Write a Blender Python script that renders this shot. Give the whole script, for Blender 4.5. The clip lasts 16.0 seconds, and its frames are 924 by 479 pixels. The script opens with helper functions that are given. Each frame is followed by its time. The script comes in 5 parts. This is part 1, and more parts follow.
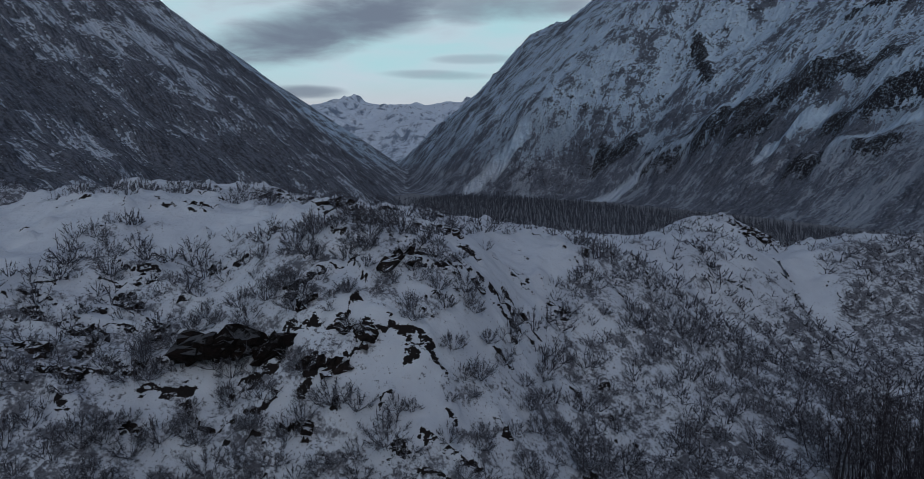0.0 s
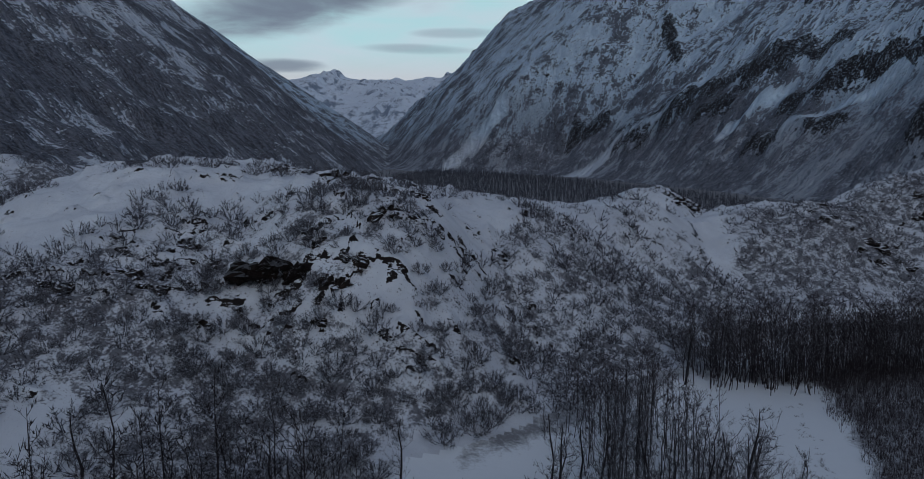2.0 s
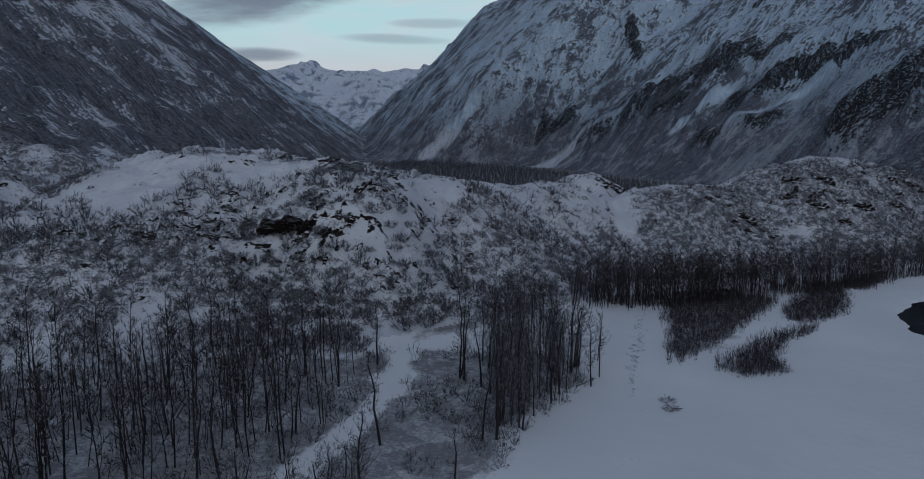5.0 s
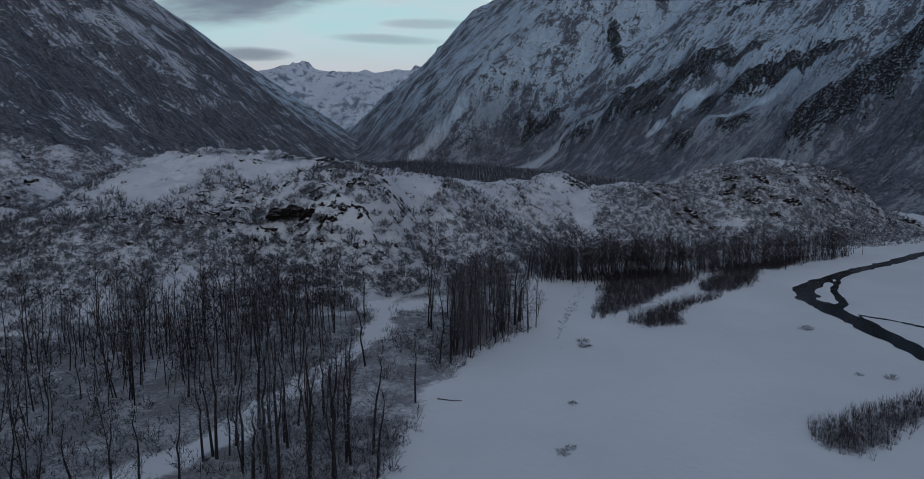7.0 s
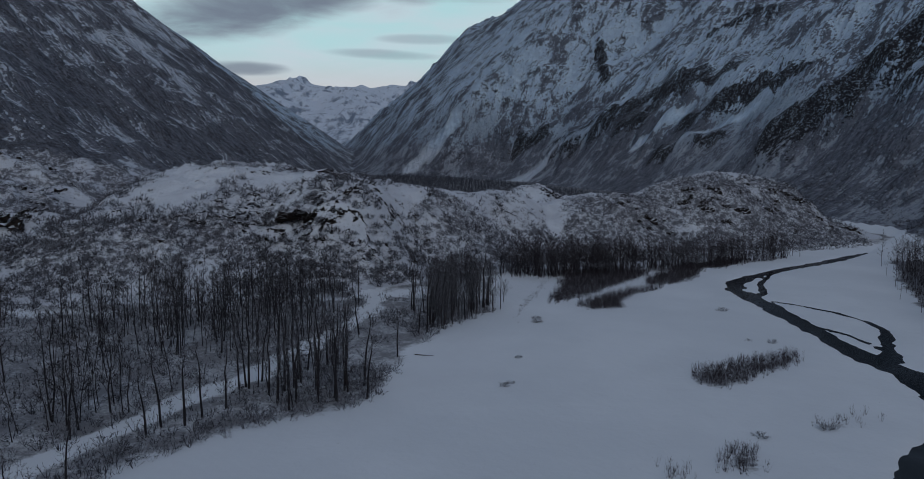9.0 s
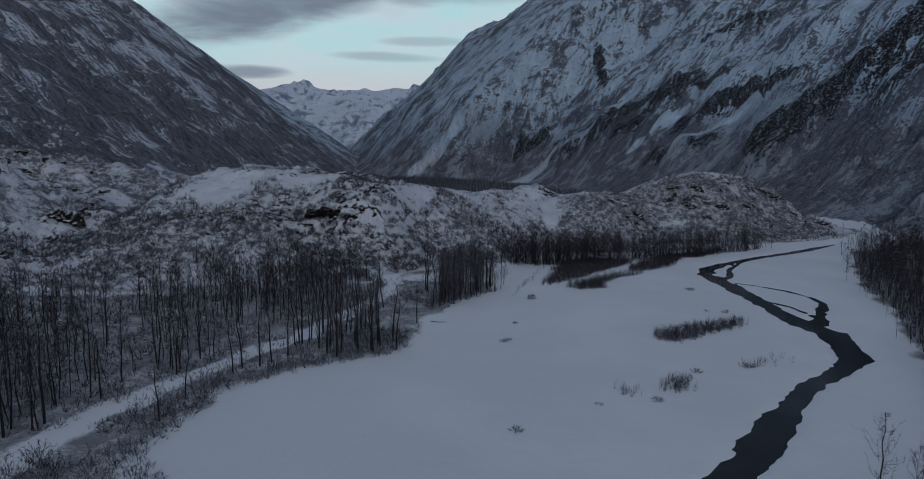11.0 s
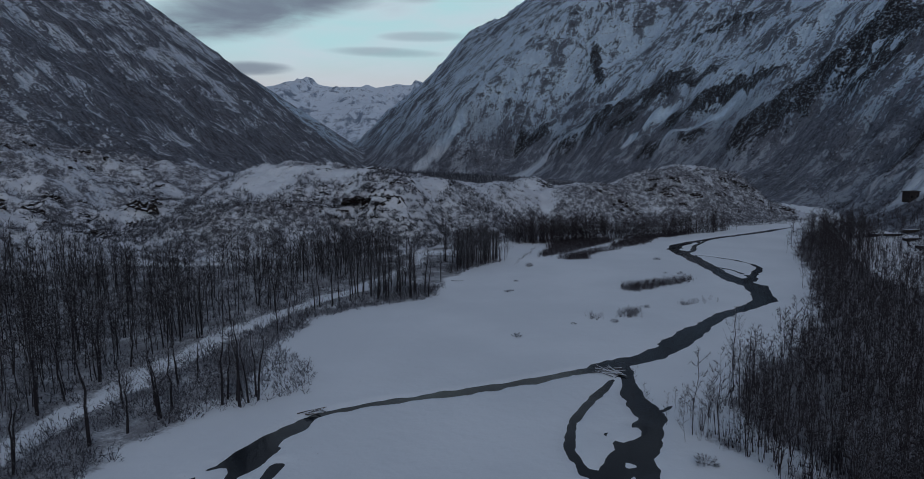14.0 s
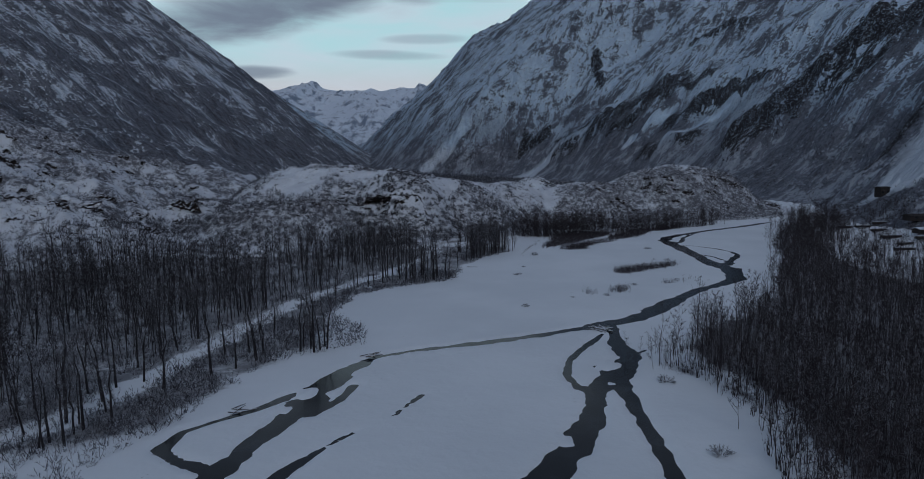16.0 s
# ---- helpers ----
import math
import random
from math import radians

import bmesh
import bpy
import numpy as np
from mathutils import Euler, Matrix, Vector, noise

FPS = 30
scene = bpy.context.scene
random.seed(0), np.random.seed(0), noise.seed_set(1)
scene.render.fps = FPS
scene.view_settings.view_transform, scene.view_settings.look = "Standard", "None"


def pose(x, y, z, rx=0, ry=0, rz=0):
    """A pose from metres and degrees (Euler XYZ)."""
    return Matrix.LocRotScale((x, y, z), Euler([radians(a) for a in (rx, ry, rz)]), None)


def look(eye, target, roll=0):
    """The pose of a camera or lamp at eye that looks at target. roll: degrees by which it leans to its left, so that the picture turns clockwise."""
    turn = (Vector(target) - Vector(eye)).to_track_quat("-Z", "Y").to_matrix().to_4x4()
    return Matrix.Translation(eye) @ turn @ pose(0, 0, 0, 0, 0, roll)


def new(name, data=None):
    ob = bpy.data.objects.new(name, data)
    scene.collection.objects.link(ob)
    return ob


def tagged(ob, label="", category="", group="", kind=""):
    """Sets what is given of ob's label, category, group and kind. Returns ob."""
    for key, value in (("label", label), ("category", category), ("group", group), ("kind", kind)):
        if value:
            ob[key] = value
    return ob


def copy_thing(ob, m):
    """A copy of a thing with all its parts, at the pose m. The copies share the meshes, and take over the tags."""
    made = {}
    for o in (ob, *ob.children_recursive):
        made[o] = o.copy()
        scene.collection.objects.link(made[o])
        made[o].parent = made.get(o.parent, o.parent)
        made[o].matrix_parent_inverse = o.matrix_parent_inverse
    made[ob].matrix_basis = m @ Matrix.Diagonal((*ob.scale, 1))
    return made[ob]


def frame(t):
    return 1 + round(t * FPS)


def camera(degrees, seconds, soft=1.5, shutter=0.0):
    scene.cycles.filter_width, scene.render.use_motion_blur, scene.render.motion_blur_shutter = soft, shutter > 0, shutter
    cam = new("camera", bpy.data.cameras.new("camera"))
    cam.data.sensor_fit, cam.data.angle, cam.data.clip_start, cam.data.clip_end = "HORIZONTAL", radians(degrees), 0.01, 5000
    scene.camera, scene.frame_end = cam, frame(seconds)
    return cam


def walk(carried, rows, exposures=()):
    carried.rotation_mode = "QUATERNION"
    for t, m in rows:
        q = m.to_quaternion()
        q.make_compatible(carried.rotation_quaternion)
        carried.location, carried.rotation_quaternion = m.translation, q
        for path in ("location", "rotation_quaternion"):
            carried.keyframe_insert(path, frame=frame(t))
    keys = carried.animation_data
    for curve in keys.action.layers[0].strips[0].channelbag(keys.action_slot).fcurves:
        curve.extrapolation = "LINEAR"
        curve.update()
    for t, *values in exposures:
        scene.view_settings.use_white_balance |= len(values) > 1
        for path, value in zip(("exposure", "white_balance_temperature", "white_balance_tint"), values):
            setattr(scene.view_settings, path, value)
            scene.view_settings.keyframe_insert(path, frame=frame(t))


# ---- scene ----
cam = camera(70.1, 16.0, soft=0.85)
PATH = [
    (0.0, pose(-6.43, -1.41, 37.86, 84.682, 0, 5.503) @ pose(0, 0, 0, 0, 0, -0.38)),
    (0.5, pose(-5.04, -9.29, 37.97, 84.052, 0, 5.061) @ pose(0, 0, 0, 0, 0, -0.36)),
    (1.0, pose(-3.59, -17.22, 38.07, 83.442, 0, 4.629) @ pose(0, 0, 0, 0, 0, -0.33)),
    (1.5, pose(-2.17, -25.17, 38.16, 82.955, 0, 4.222) @ pose(0, 0, 0, 0, 0, -0.31)),
    (2.0, pose(-0.82, -33.04, 38.24, 82.589, 0, 3.864) @ pose(0, 0, 0, 0, 0, -0.29)),
    (2.5, pose(0.44, -40.84, 38.31, 82.308, 0, 3.494) @ pose(0, 0, 0, 0, 0, -0.25)),
    (3.0, pose(1.74, -48.75, 38.35, 82.161, 0, 3.138) @ pose(0, 0, 0, 0, 0, -0.19)),
    (3.5, pose(3.11, -56.84, 38.37, 82.008, 0, 2.809) @ pose(0, 0, 0, 0, 0, -0.14)),
    (4.0, pose(4.46, -64.97, 38.33, 81.921, 0, 2.489) @ pose(0, 0, 0, 0, 0, -0.13)),
    (6.5, pose(11.72, -105.32, 38.94, 81.798, 0, 1.313) @ pose(0, 0, 0, 0, 0, 0.13)),
    (7.0, pose(13.38, -113.43, 38.99, 81.885, 0, 1.185) @ pose(0, 0, 0, 0, 0, 0.14)),
    (7.5, pose(14.90, -121.56, 38.98, 82.054, 0, 1.051) @ pose(0, 0, 0, 0, 0, 0.17)),
    (8.0, pose(16.29, -129.45, 38.94, 82.328, 0, 0.922) @ pose(0, 0, 0, 0, 0, 0.20)),
    (8.5, pose(17.59, -136.96, 38.91, 82.826, 0, 0.855) @ pose(0, 0, 0, 0, 0, 0.25)),
    (9.0, pose(18.76, -144.17, 38.88, 83.114, 0, 0.791) @ pose(0, 0, 0, 0, 0, 0.31)),
    (11.5, pose(17.70, -182.96, 39.21, 83.282, 0, 1.073) @ pose(0, 0, 0, 0, 0, -0.04)),
    (12.0, pose(17.00, -191.51, 39.24, 83.172, 0, 1.042) @ pose(0, 0, 0, 0, 0, -0.02)),
    (12.5, pose(16.64, -200.00, 39.39, 83.053, 0, 1.055) @ pose(0, 0, 0, 0, 0, -0.10)),
    (13.0, pose(16.33, -208.28, 39.52, 82.929, 0, 1.085) @ pose(0, 0, 0, 0, 0, -0.23)),
    (13.5, pose(15.92, -216.23, 39.52, 82.857, 0, 1.149) @ pose(0, 0, 0, 0, 0, -0.35)),
    (14.0, pose(15.46, -224.06, 39.47, 82.863, 0, 1.195) @ pose(0, 0, 0, 0, 0, -0.43)),
    (14.5, pose(15.04, -232.02, 39.48, 82.838, 0, 1.260) @ pose(0, 0, 0, 0, 0, -0.48)),
    (15.0, pose(14.48, -240.09, 39.56, 82.853, 0, 1.357) @ pose(0, 0, 0, 0, 0, -0.58)),
    (15.5, pose(13.55, -248.18, 39.63, 82.939, 0, 1.441) @ pose(0, 0, 0, 0, 0, -0.73)),
    (16.0, pose(12.22, -256.19, 39.65, 83.035, 0, 1.503) @ pose(0, 0, 0, 0, 0, -0.90)),
]
WHITE = [(0.0, 0.0, 6400, 10), (4.0, 0.0, 6450, 10), (7.0, 0.0, 6560, 10), (13.0, 0.0, 6560, 10), (14.0, 0.0, 6500, 10), (16.0, 0.0, 6350, 10)]
walk(cam, PATH, WHITE)

# ---- light and exposure ----
def link(tree, a, b):
    tree.links.new(a, b)


def node(tree, kind, **values):
    n = tree.nodes.new(kind)
    for key, value in values.items():
        if key == "op":
            n.operation = value
        elif key == "dtype":
            n.data_type = value
        elif key == "blend":
            n.blend_type = value
        else:
            n.inputs[int(key[1:]) if key[0] == "i" and key[1:].isdigit() else key.replace("_", " ")].default_value = value
    return n


def calc(tree, op, a, b=None, c=None, clamp=False):
    n = tree.nodes.new("ShaderNodeMath")
    n.operation, n.use_clamp = op, clamp
    for k, v in enumerate((a, b, c)):
        if v is None:
            continue
        if isinstance(v, (int, float)):
            n.inputs[k].default_value = v
        else:
            tree.links.new(v, n.inputs[k])
    return n.outputs[0]


def blend(tree, fac, a, b):
    """Colour a where fac is 0, b where it is 1."""
    n = tree.nodes.new("ShaderNodeMix")
    n.data_type = "RGBA"
    for k, v in ((0, fac), (6, a), (7, b)):
        if isinstance(v, (int, float)):
            n.inputs[k].default_value = v
        elif isinstance(v, tuple):
            n.inputs[k].default_value = (*v, 1)
        else:
            tree.links.new(v, n.inputs[k])
    return n.outputs[2]


def smooth(tree, value, low, high):
    n = tree.nodes.new("ShaderNodeMapRange")
    n.interpolation_type = "SMOOTHSTEP"
    tree.links.new(value, n.inputs[0])
    n.inputs[1].default_value, n.inputs[2].default_value = low, high
    return n.outputs[0]


SUN_EL, SUN_AZ = 4.0, 165.0
world = bpy.data.worlds.new("dusk_sky")
scene.world = world
world.use_nodes = True
wt = world.node_tree
back = wt.nodes["Background"]
sky = wt.nodes.new("ShaderNodeTexSky")
sky.sky_type, sky.sun_disc = "NISHITA", False
sky.sun_elevation, sky.sun_rotation = radians(SUN_EL), radians(SUN_AZ)
sky.air_density, sky.dust_density, sky.ozone_density = 1.0, 1.0, 2.0
place = wt.nodes.new("ShaderNodeTexCoord").outputs["Generated"]
axis = wt.nodes.new("ShaderNodeSeparateXYZ")
link(wt, place, axis.inputs[0])
azimuth = calc(wt, "MULTIPLY", calc(wt, "ARCTAN2", axis.outputs[0], axis.outputs[1]), 57.2958)
elevation = calc(wt, "MULTIPLY", calc(wt, "ARCSINE", axis.outputs[2]), 57.2958)
flat = wt.nodes.new("ShaderNodeCombineXYZ")
link(wt, calc(wt, "MULTIPLY", azimuth, 0.11), flat.inputs[0])
link(wt, calc(wt, "MULTIPLY", elevation, 0.42), flat.inputs[1])
puffs = node(wt, "ShaderNodeTexNoise", Scale=1.0, Detail=6.0, Roughness=0.55, Distortion=0.4)
link(wt, flat.outputs[0], puffs.inputs["Vector"])
wisp = calc(wt, "SUBTRACT", puffs.outputs[0], 0.5)


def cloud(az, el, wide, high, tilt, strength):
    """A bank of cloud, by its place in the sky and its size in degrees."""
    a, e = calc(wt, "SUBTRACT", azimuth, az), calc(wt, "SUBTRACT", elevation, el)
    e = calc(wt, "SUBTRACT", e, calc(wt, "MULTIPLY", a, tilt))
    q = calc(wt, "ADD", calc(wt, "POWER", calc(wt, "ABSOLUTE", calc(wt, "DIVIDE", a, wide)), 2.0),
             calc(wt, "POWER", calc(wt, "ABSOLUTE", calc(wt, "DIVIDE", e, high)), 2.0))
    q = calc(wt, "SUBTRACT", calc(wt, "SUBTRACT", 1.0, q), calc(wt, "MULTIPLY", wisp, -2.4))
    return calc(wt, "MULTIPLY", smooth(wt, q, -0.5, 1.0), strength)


cover = smooth(wt, calc(wt, "ADD", calc(wt, "MULTIPLY", calc(wt, "SUBTRACT", elevation, 15.0), 0.11), calc(wt, "MULTIPLY", wisp, 2.5)), -0.3, 1.1)
veil = smooth(wt, calc(wt, "ADD", calc(wt, "MULTIPLY", calc(wt, "SUBTRACT", elevation, 9.0), 0.05), calc(wt, "MULTIPLY", wisp, 2.2)), -0.5, 0.7)
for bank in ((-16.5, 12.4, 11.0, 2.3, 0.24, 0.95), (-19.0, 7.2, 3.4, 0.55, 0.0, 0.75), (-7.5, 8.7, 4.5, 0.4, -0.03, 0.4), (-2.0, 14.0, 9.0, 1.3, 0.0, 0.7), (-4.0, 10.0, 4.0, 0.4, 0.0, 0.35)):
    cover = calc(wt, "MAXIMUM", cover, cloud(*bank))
gap = blend(wt, smooth(wt, elevation, 5.5, 9.5), (6.4, 6.3, 6.9), (5.0, 8.0, 8.5))
clear = blend(wt, 0.75, sky.outputs[0], gap)
clear = blend(wt, calc(wt, "MULTIPLY", veil, 0.85), clear, (5.5, 6.2, 7.0))
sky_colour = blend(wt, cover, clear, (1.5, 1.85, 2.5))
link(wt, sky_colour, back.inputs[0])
back.inputs[1].default_value = 0.1

sun = new("sun", bpy.data.lights.new("sun", "SUN"))
sun.data.energy, sun.data.angle, sun.data.color = 0.35, radians(25), (1.0, 0.95, 0.92)
sun_way = Vector((math.sin(radians(SUN_AZ)), math.cos(radians(SUN_AZ)), 0.75)).normalized()
sun.matrix_world = look(sun_way * 100, (0, 0, 0))


# ---- materials ----
def material(name, rough=0.9):
    m = bpy.data.materials.new(name)
    m.use_nodes = True
    shader = m.node_tree.nodes["Principled BSDF"]
    shader.inputs["Roughness"].default_value = rough
    shader.inputs["Specular IOR Level"].default_value = 0.2
    return m, m.node_tree, shader


def place_of(tree, scale=(1, 1, 1), turn=0.0):
    coords = tree.nodes.new("ShaderNodeTexCoord")
    mapping = tree.nodes.new("ShaderNodeMapping")
    mapping.inputs["Scale"].default_value = scale
    mapping.inputs["Rotation"].default_value = (0, 0, radians(turn))
    link(tree, coords.outputs["Object"], mapping.inputs["Vector"])
    return mapping.outputs[0]


def noise_of(tree, vector, size, detail=4.0, rough=0.55, warp=0.0):
    """Noise with features of about size metres."""
    n = node(tree, "ShaderNodeTexNoise", Scale=1.0 / size, Detail=detail, Roughness=rough, Distortion=warp)
    link(tree, vector, n.inputs["Vector"])
    return n.outputs[0]


def bump(tree, shader, value, strength, distance):
    b = node(tree, "ShaderNodeBump", Strength=strength, Distance=distance)
    link(tree, value, b.inputs["Height"])
    link(tree, b.outputs[0], shader.inputs["Normal"])


def up_of(tree):
    g = tree.nodes.new("ShaderNodeNewGeometry")
    s = tree.nodes.new("ShaderNodeSeparateXYZ")
    link(tree, g.outputs["Normal"], s.inputs[0])
    return s.outputs[2]


SNOW = (0.70, 0.76, 0.86)


def valley_floor():
    """Smooth snow on the flat; dead grass and low brush where the growth attribute rises."""
    m, t, s = material("valley_floor", 0.8)
    p = place_of(t)
    broad, fine = noise_of(t, p, 35, 4), noise_of(t, p, 1.6, 5, 0.6)
    c = blend(t, smooth(t, broad, 0.35, 0.7), (0.68, 0.735, 0.81), (0.745, 0.80, 0.875))
    tuft = smooth(t, calc(t, "ADD", noise_of(t, p, 0.9, 3, 0.7), calc(t, "MULTIPLY", noise_of(t, p, 17, 3), 0.55)), 1.02, 1.12)
    c = blend(t, calc(t, "MULTIPLY", tuft, 0.5), c, (0.12, 0.11, 0.11))
    growth = t.nodes.new("ShaderNodeAttribute")
    growth.attribute_name = "growth"
    patch, brush, twig = noise_of(t, p, 8, 5, 0.65), noise_of(t, p, 1.4, 5, 0.75, 0.5), noise_of(t, p, 0.4, 3, 0.7)
    b = calc(t, "ADD", calc(t, "MULTIPLY", patch, 0.6), calc(t, "ADD", calc(t, "MULTIPLY", brush, 0.5), calc(t, "MULTIPLY", twig, 0.3)))
    b = calc(t, "SUBTRACT", b, calc(t, "MULTIPLY", calc(t, "SUBTRACT", 1.0, growth.outputs["Fac"]), 0.42))
    c = blend(t, calc(t, "MULTIPLY", smooth(t, b, 0.48, 0.80), 0.82), c, blend(t, brush, (0.05, 0.05, 0.06), (0.13, 0.13, 0.15)))
    link(t, c, s.inputs["Base Color"])
    bump(t, s, calc(t, "ADD", fine, calc(t, "MULTIPLY", noise_of(t, p, 6, 3), 2.0)), 0.4, 0.3)
    return m


def hill_snow():
    """Clean snow with heather where the growth attribute rises and dark rock where the bare attribute does."""
    m, t, s = material("hill_snow", 0.85)
    p = place_of(t)
    up = up_of(t)
    tufts = noise_of(t, p, 1.0, 3, 0.6)
    patch = noise_of(t, p, 6, 4, 0.6, 0.5)
    growth = t.nodes.new("ShaderNodeAttribute")
    growth.attribute_name = "growth"
    c = blend(t, smooth(t, noise_of(t, p, 9, 3), 0.35, 0.7), (0.52, 0.565, 0.65), (0.62, 0.67, 0.75))
    twigs = noise_of(t, p, 0.38, 2, 0.7)
    heath = smooth(t, sum_of(t, (calc(t, "MINIMUM", growth.outputs["Fac"], 1.0), 0.20), (patch, 0.45), (tufts, 0.50), (twigs, 0.80)), 1.05, 1.19)
    c = blend(t, calc(t, "MULTIPLY", heath, 0.85), c, blend(t, tufts, (0.05, 0.05, 0.06), (0.15, 0.153, 0.18)))
    dense = smooth(t, sum_of(t, (growth.outputs["Fac"], 0.6), (patch, 0.7), (noise_of(t, p, 3.0, 4, 0.65), 1.1), (twigs, 0.5)), 1.42, 1.66)
    speck = smooth(t, sum_of(t, (noise_of(t, p, 2.4, 4, 0.7, 0.4), 0.8), (twigs, 0.2)), 0.43, 0.53)
    c = blend(t, calc(t, "MULTIPLY", calc(t, "MULTIPLY", dense, speck), 0.85), c, blend(t, tufts, (0.035, 0.036, 0.045), (0.13, 0.133, 0.16)))
    naked = t.nodes.new("ShaderNodeAttribute")
    naked.attribute_name = "bare"
    seams = noise_of(t, place_of(t, (0.55, 0.8, 1.7)), 0.9, 3, 0.65, 0.4)
    rag = sum_of(t, (naked.outputs["Fac"], 0.50), (seams, 1.1), (twigs, 0.35), (calc(t, "SUBTRACT", 0.80, up), 0.30))
    c = blend(t, smooth(t, rag, 1.16, 1.21), c, blend(t, tufts, (0.004, 0.0035, 0.004), (0.024, 0.019, 0.019)))
    link(t, c, s.inputs["Base Color"])
    bump(t, s, calc(t, "ADD", tufts, calc(t, "MULTIPLY", patch, 2.0)), 0.6, 0.4)
    return m


def along_slope(tree, wide, long_, detail=4.0, rough=0.6, warp=0.0):
    """Noise drawn out down the fall line of a mountain side, wide and long_ in metres."""
    fall = tree.nodes.new("ShaderNodeAttribute")
    fall.attribute_name = "fall"
    mapping = tree.nodes.new("ShaderNodeMapping")
    mapping.inputs["Scale"].default_value = (1.0 / wide, 1.0 / long_, 1.0)
    link(tree, fall.outputs["Vector"], mapping.inputs["Vector"])
    n = node(tree, "ShaderNodeTexNoise", Scale=1.0, Detail=detail, Roughness=rough, Distortion=warp)
    link(tree, mapping.outputs[0], n.inputs["Vector"])
    return n.outputs[0]


def sum_of(tree, *terms):
    """The sum of (value, weight) pairs."""
    total = None
    for value, weight in terms:
        v = calc(tree, "MULTIPLY", value, weight)
        total = v if total is None else calc(tree, "ADD", total, v)
    return total


def slope_snow(name, wood, heath, top, rocky, fleck, long_, even_share, tint=1.0, haze_blue=1.0):
    """Snow, birch scrub and rock of a mountain side. wood, heath: how much of it is dark below and above the height top;
    rocky: how readily rock stands bare; fleck: the size of its smallest patches; long_: how drawn out its streaks are."""
    m, t, s = material(name, 0.9)
    p = place_of(t)
    gully = along_slope(t, 16, 16 * long_, 4, 0.6, 0.6)
    rill = along_slope(t, 4.0, 4.0 * long_, 4, 0.62, 0.5)
    hair = along_slope(t, 1.5, 1.5 * long_ * 0.6, 4, 0.65, 0.3)
    spot = noise_of(t, p, fleck, 3, 0.6)
    patch = noise_of(t, p, 13, 4, 0.6, 0.5)
    mass = noise_of(t, p, 90, 3, 0.5)
    at = t.nodes.new("ShaderNodeSeparateXYZ")
    link(t, p, at.inputs[0])
    level = calc(t, "ADD", at.outputs[2], calc(t, "MULTIPLY", calc(t, "SUBTRACT", mass, 0.5), 150))
    high = smooth(t, level, top - 35, top + 75)
    crags = t.nodes.new("ShaderNodeAttribute")
    crags.attribute_name = "crags"
    snowy = calc(t, "MAXIMUM", calc(t, "MULTIPLY", crags.outputs["Fac"], -1.0), 0.0)
    bare = calc(t, "MAXIMUM", crags.outputs["Fac"], 0.0)
    # blue of haze and shade is mixed into the snow colour, less low down
    snow = blend(t, smooth(t, patch, 0.35, 0.65), (0.54 - 0.08 * haze_blue, 0.60 - 0.01 * haze_blue, 0.69 + 0.05 * haze_blue), (0.65 - 0.06 * haze_blue, 0.71 + 0.025 * haze_blue, 0.79 + 0.09 * haze_blue))
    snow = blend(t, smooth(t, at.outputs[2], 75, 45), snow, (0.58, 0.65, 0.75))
    # scrub and heath: dark flecks in streaks down the slope
    dark = calc(t, "ADD", wood, calc(t, "MULTIPLY", high, heath - wood))
    v = sum_of(t, (gully, 0.46), (rill, 0.46), (hair, 0.16), (spot, 0.52), (patch, 0.44), (noise_of(t, p, 38, 3, 0.5), 0.30), (dark, 0.42), (snowy, -0.55), (calc(t, "SUBTRACT", noise_of(t, place_of(t, (0.45, 1.0, 0.6)), 62, 3, 0.5, 0.4), 0.5), 0.42))
    fleck_ = smooth(t, v, 1.35, 1.41)
    v2 = sum_of(t, (rill, 0.5), (spot, 0.5))
    # scrub flecks lean blue to imitate the haze in front of them
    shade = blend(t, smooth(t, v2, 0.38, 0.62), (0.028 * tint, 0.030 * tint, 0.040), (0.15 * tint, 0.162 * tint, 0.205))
    c = blend(t, calc(t, "MULTIPLY", fleck_, 0.94), snow, shade)
    # even birch scrub low down, its colour blued for haze too
    even = calc(t, "MULTIPLY", calc(t, "MULTIPLY", calc(t, "SUBTRACT", 1.0, high), calc(t, "SUBTRACT", 1.0, snowy, clamp=True)), even_share)
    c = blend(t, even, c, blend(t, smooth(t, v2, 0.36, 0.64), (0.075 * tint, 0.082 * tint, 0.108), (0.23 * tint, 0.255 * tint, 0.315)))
    # broken rock with snow on its ledges
    r = sum_of(t, (rill, 0.75), (patch, 0.80), (spot, 0.50), (gully, 0.45), (bare, 0.44), (snowy, -0.6), (calc(t, "SUBTRACT", 0.68, up_of(t)), 0.45))
    rock = smooth(t, r, 1.505 - rocky, 1.575 - rocky)
    face = blend(t, spot, (0.007, 0.007, 0.010), (0.042, 0.042, 0.052))
    ledge = smooth(t, sum_of(t, (noise_of(t, p, 1.5, 4, 0.65, 0.5), 0.7), (rill, 0.3)), 0.52, 0.585)
    face = blend(t, calc(t, "MULTIPLY", ledge, 0.46), face, snow)
    c = blend(t, rock, c, face)
    link(t, c, s.inputs["Base Color"])
    bump(t, s, sum_of(t, (gully, 3.0), (rill, 1.0), (patch, 2.0)), 0.9, 5.0)
    return m


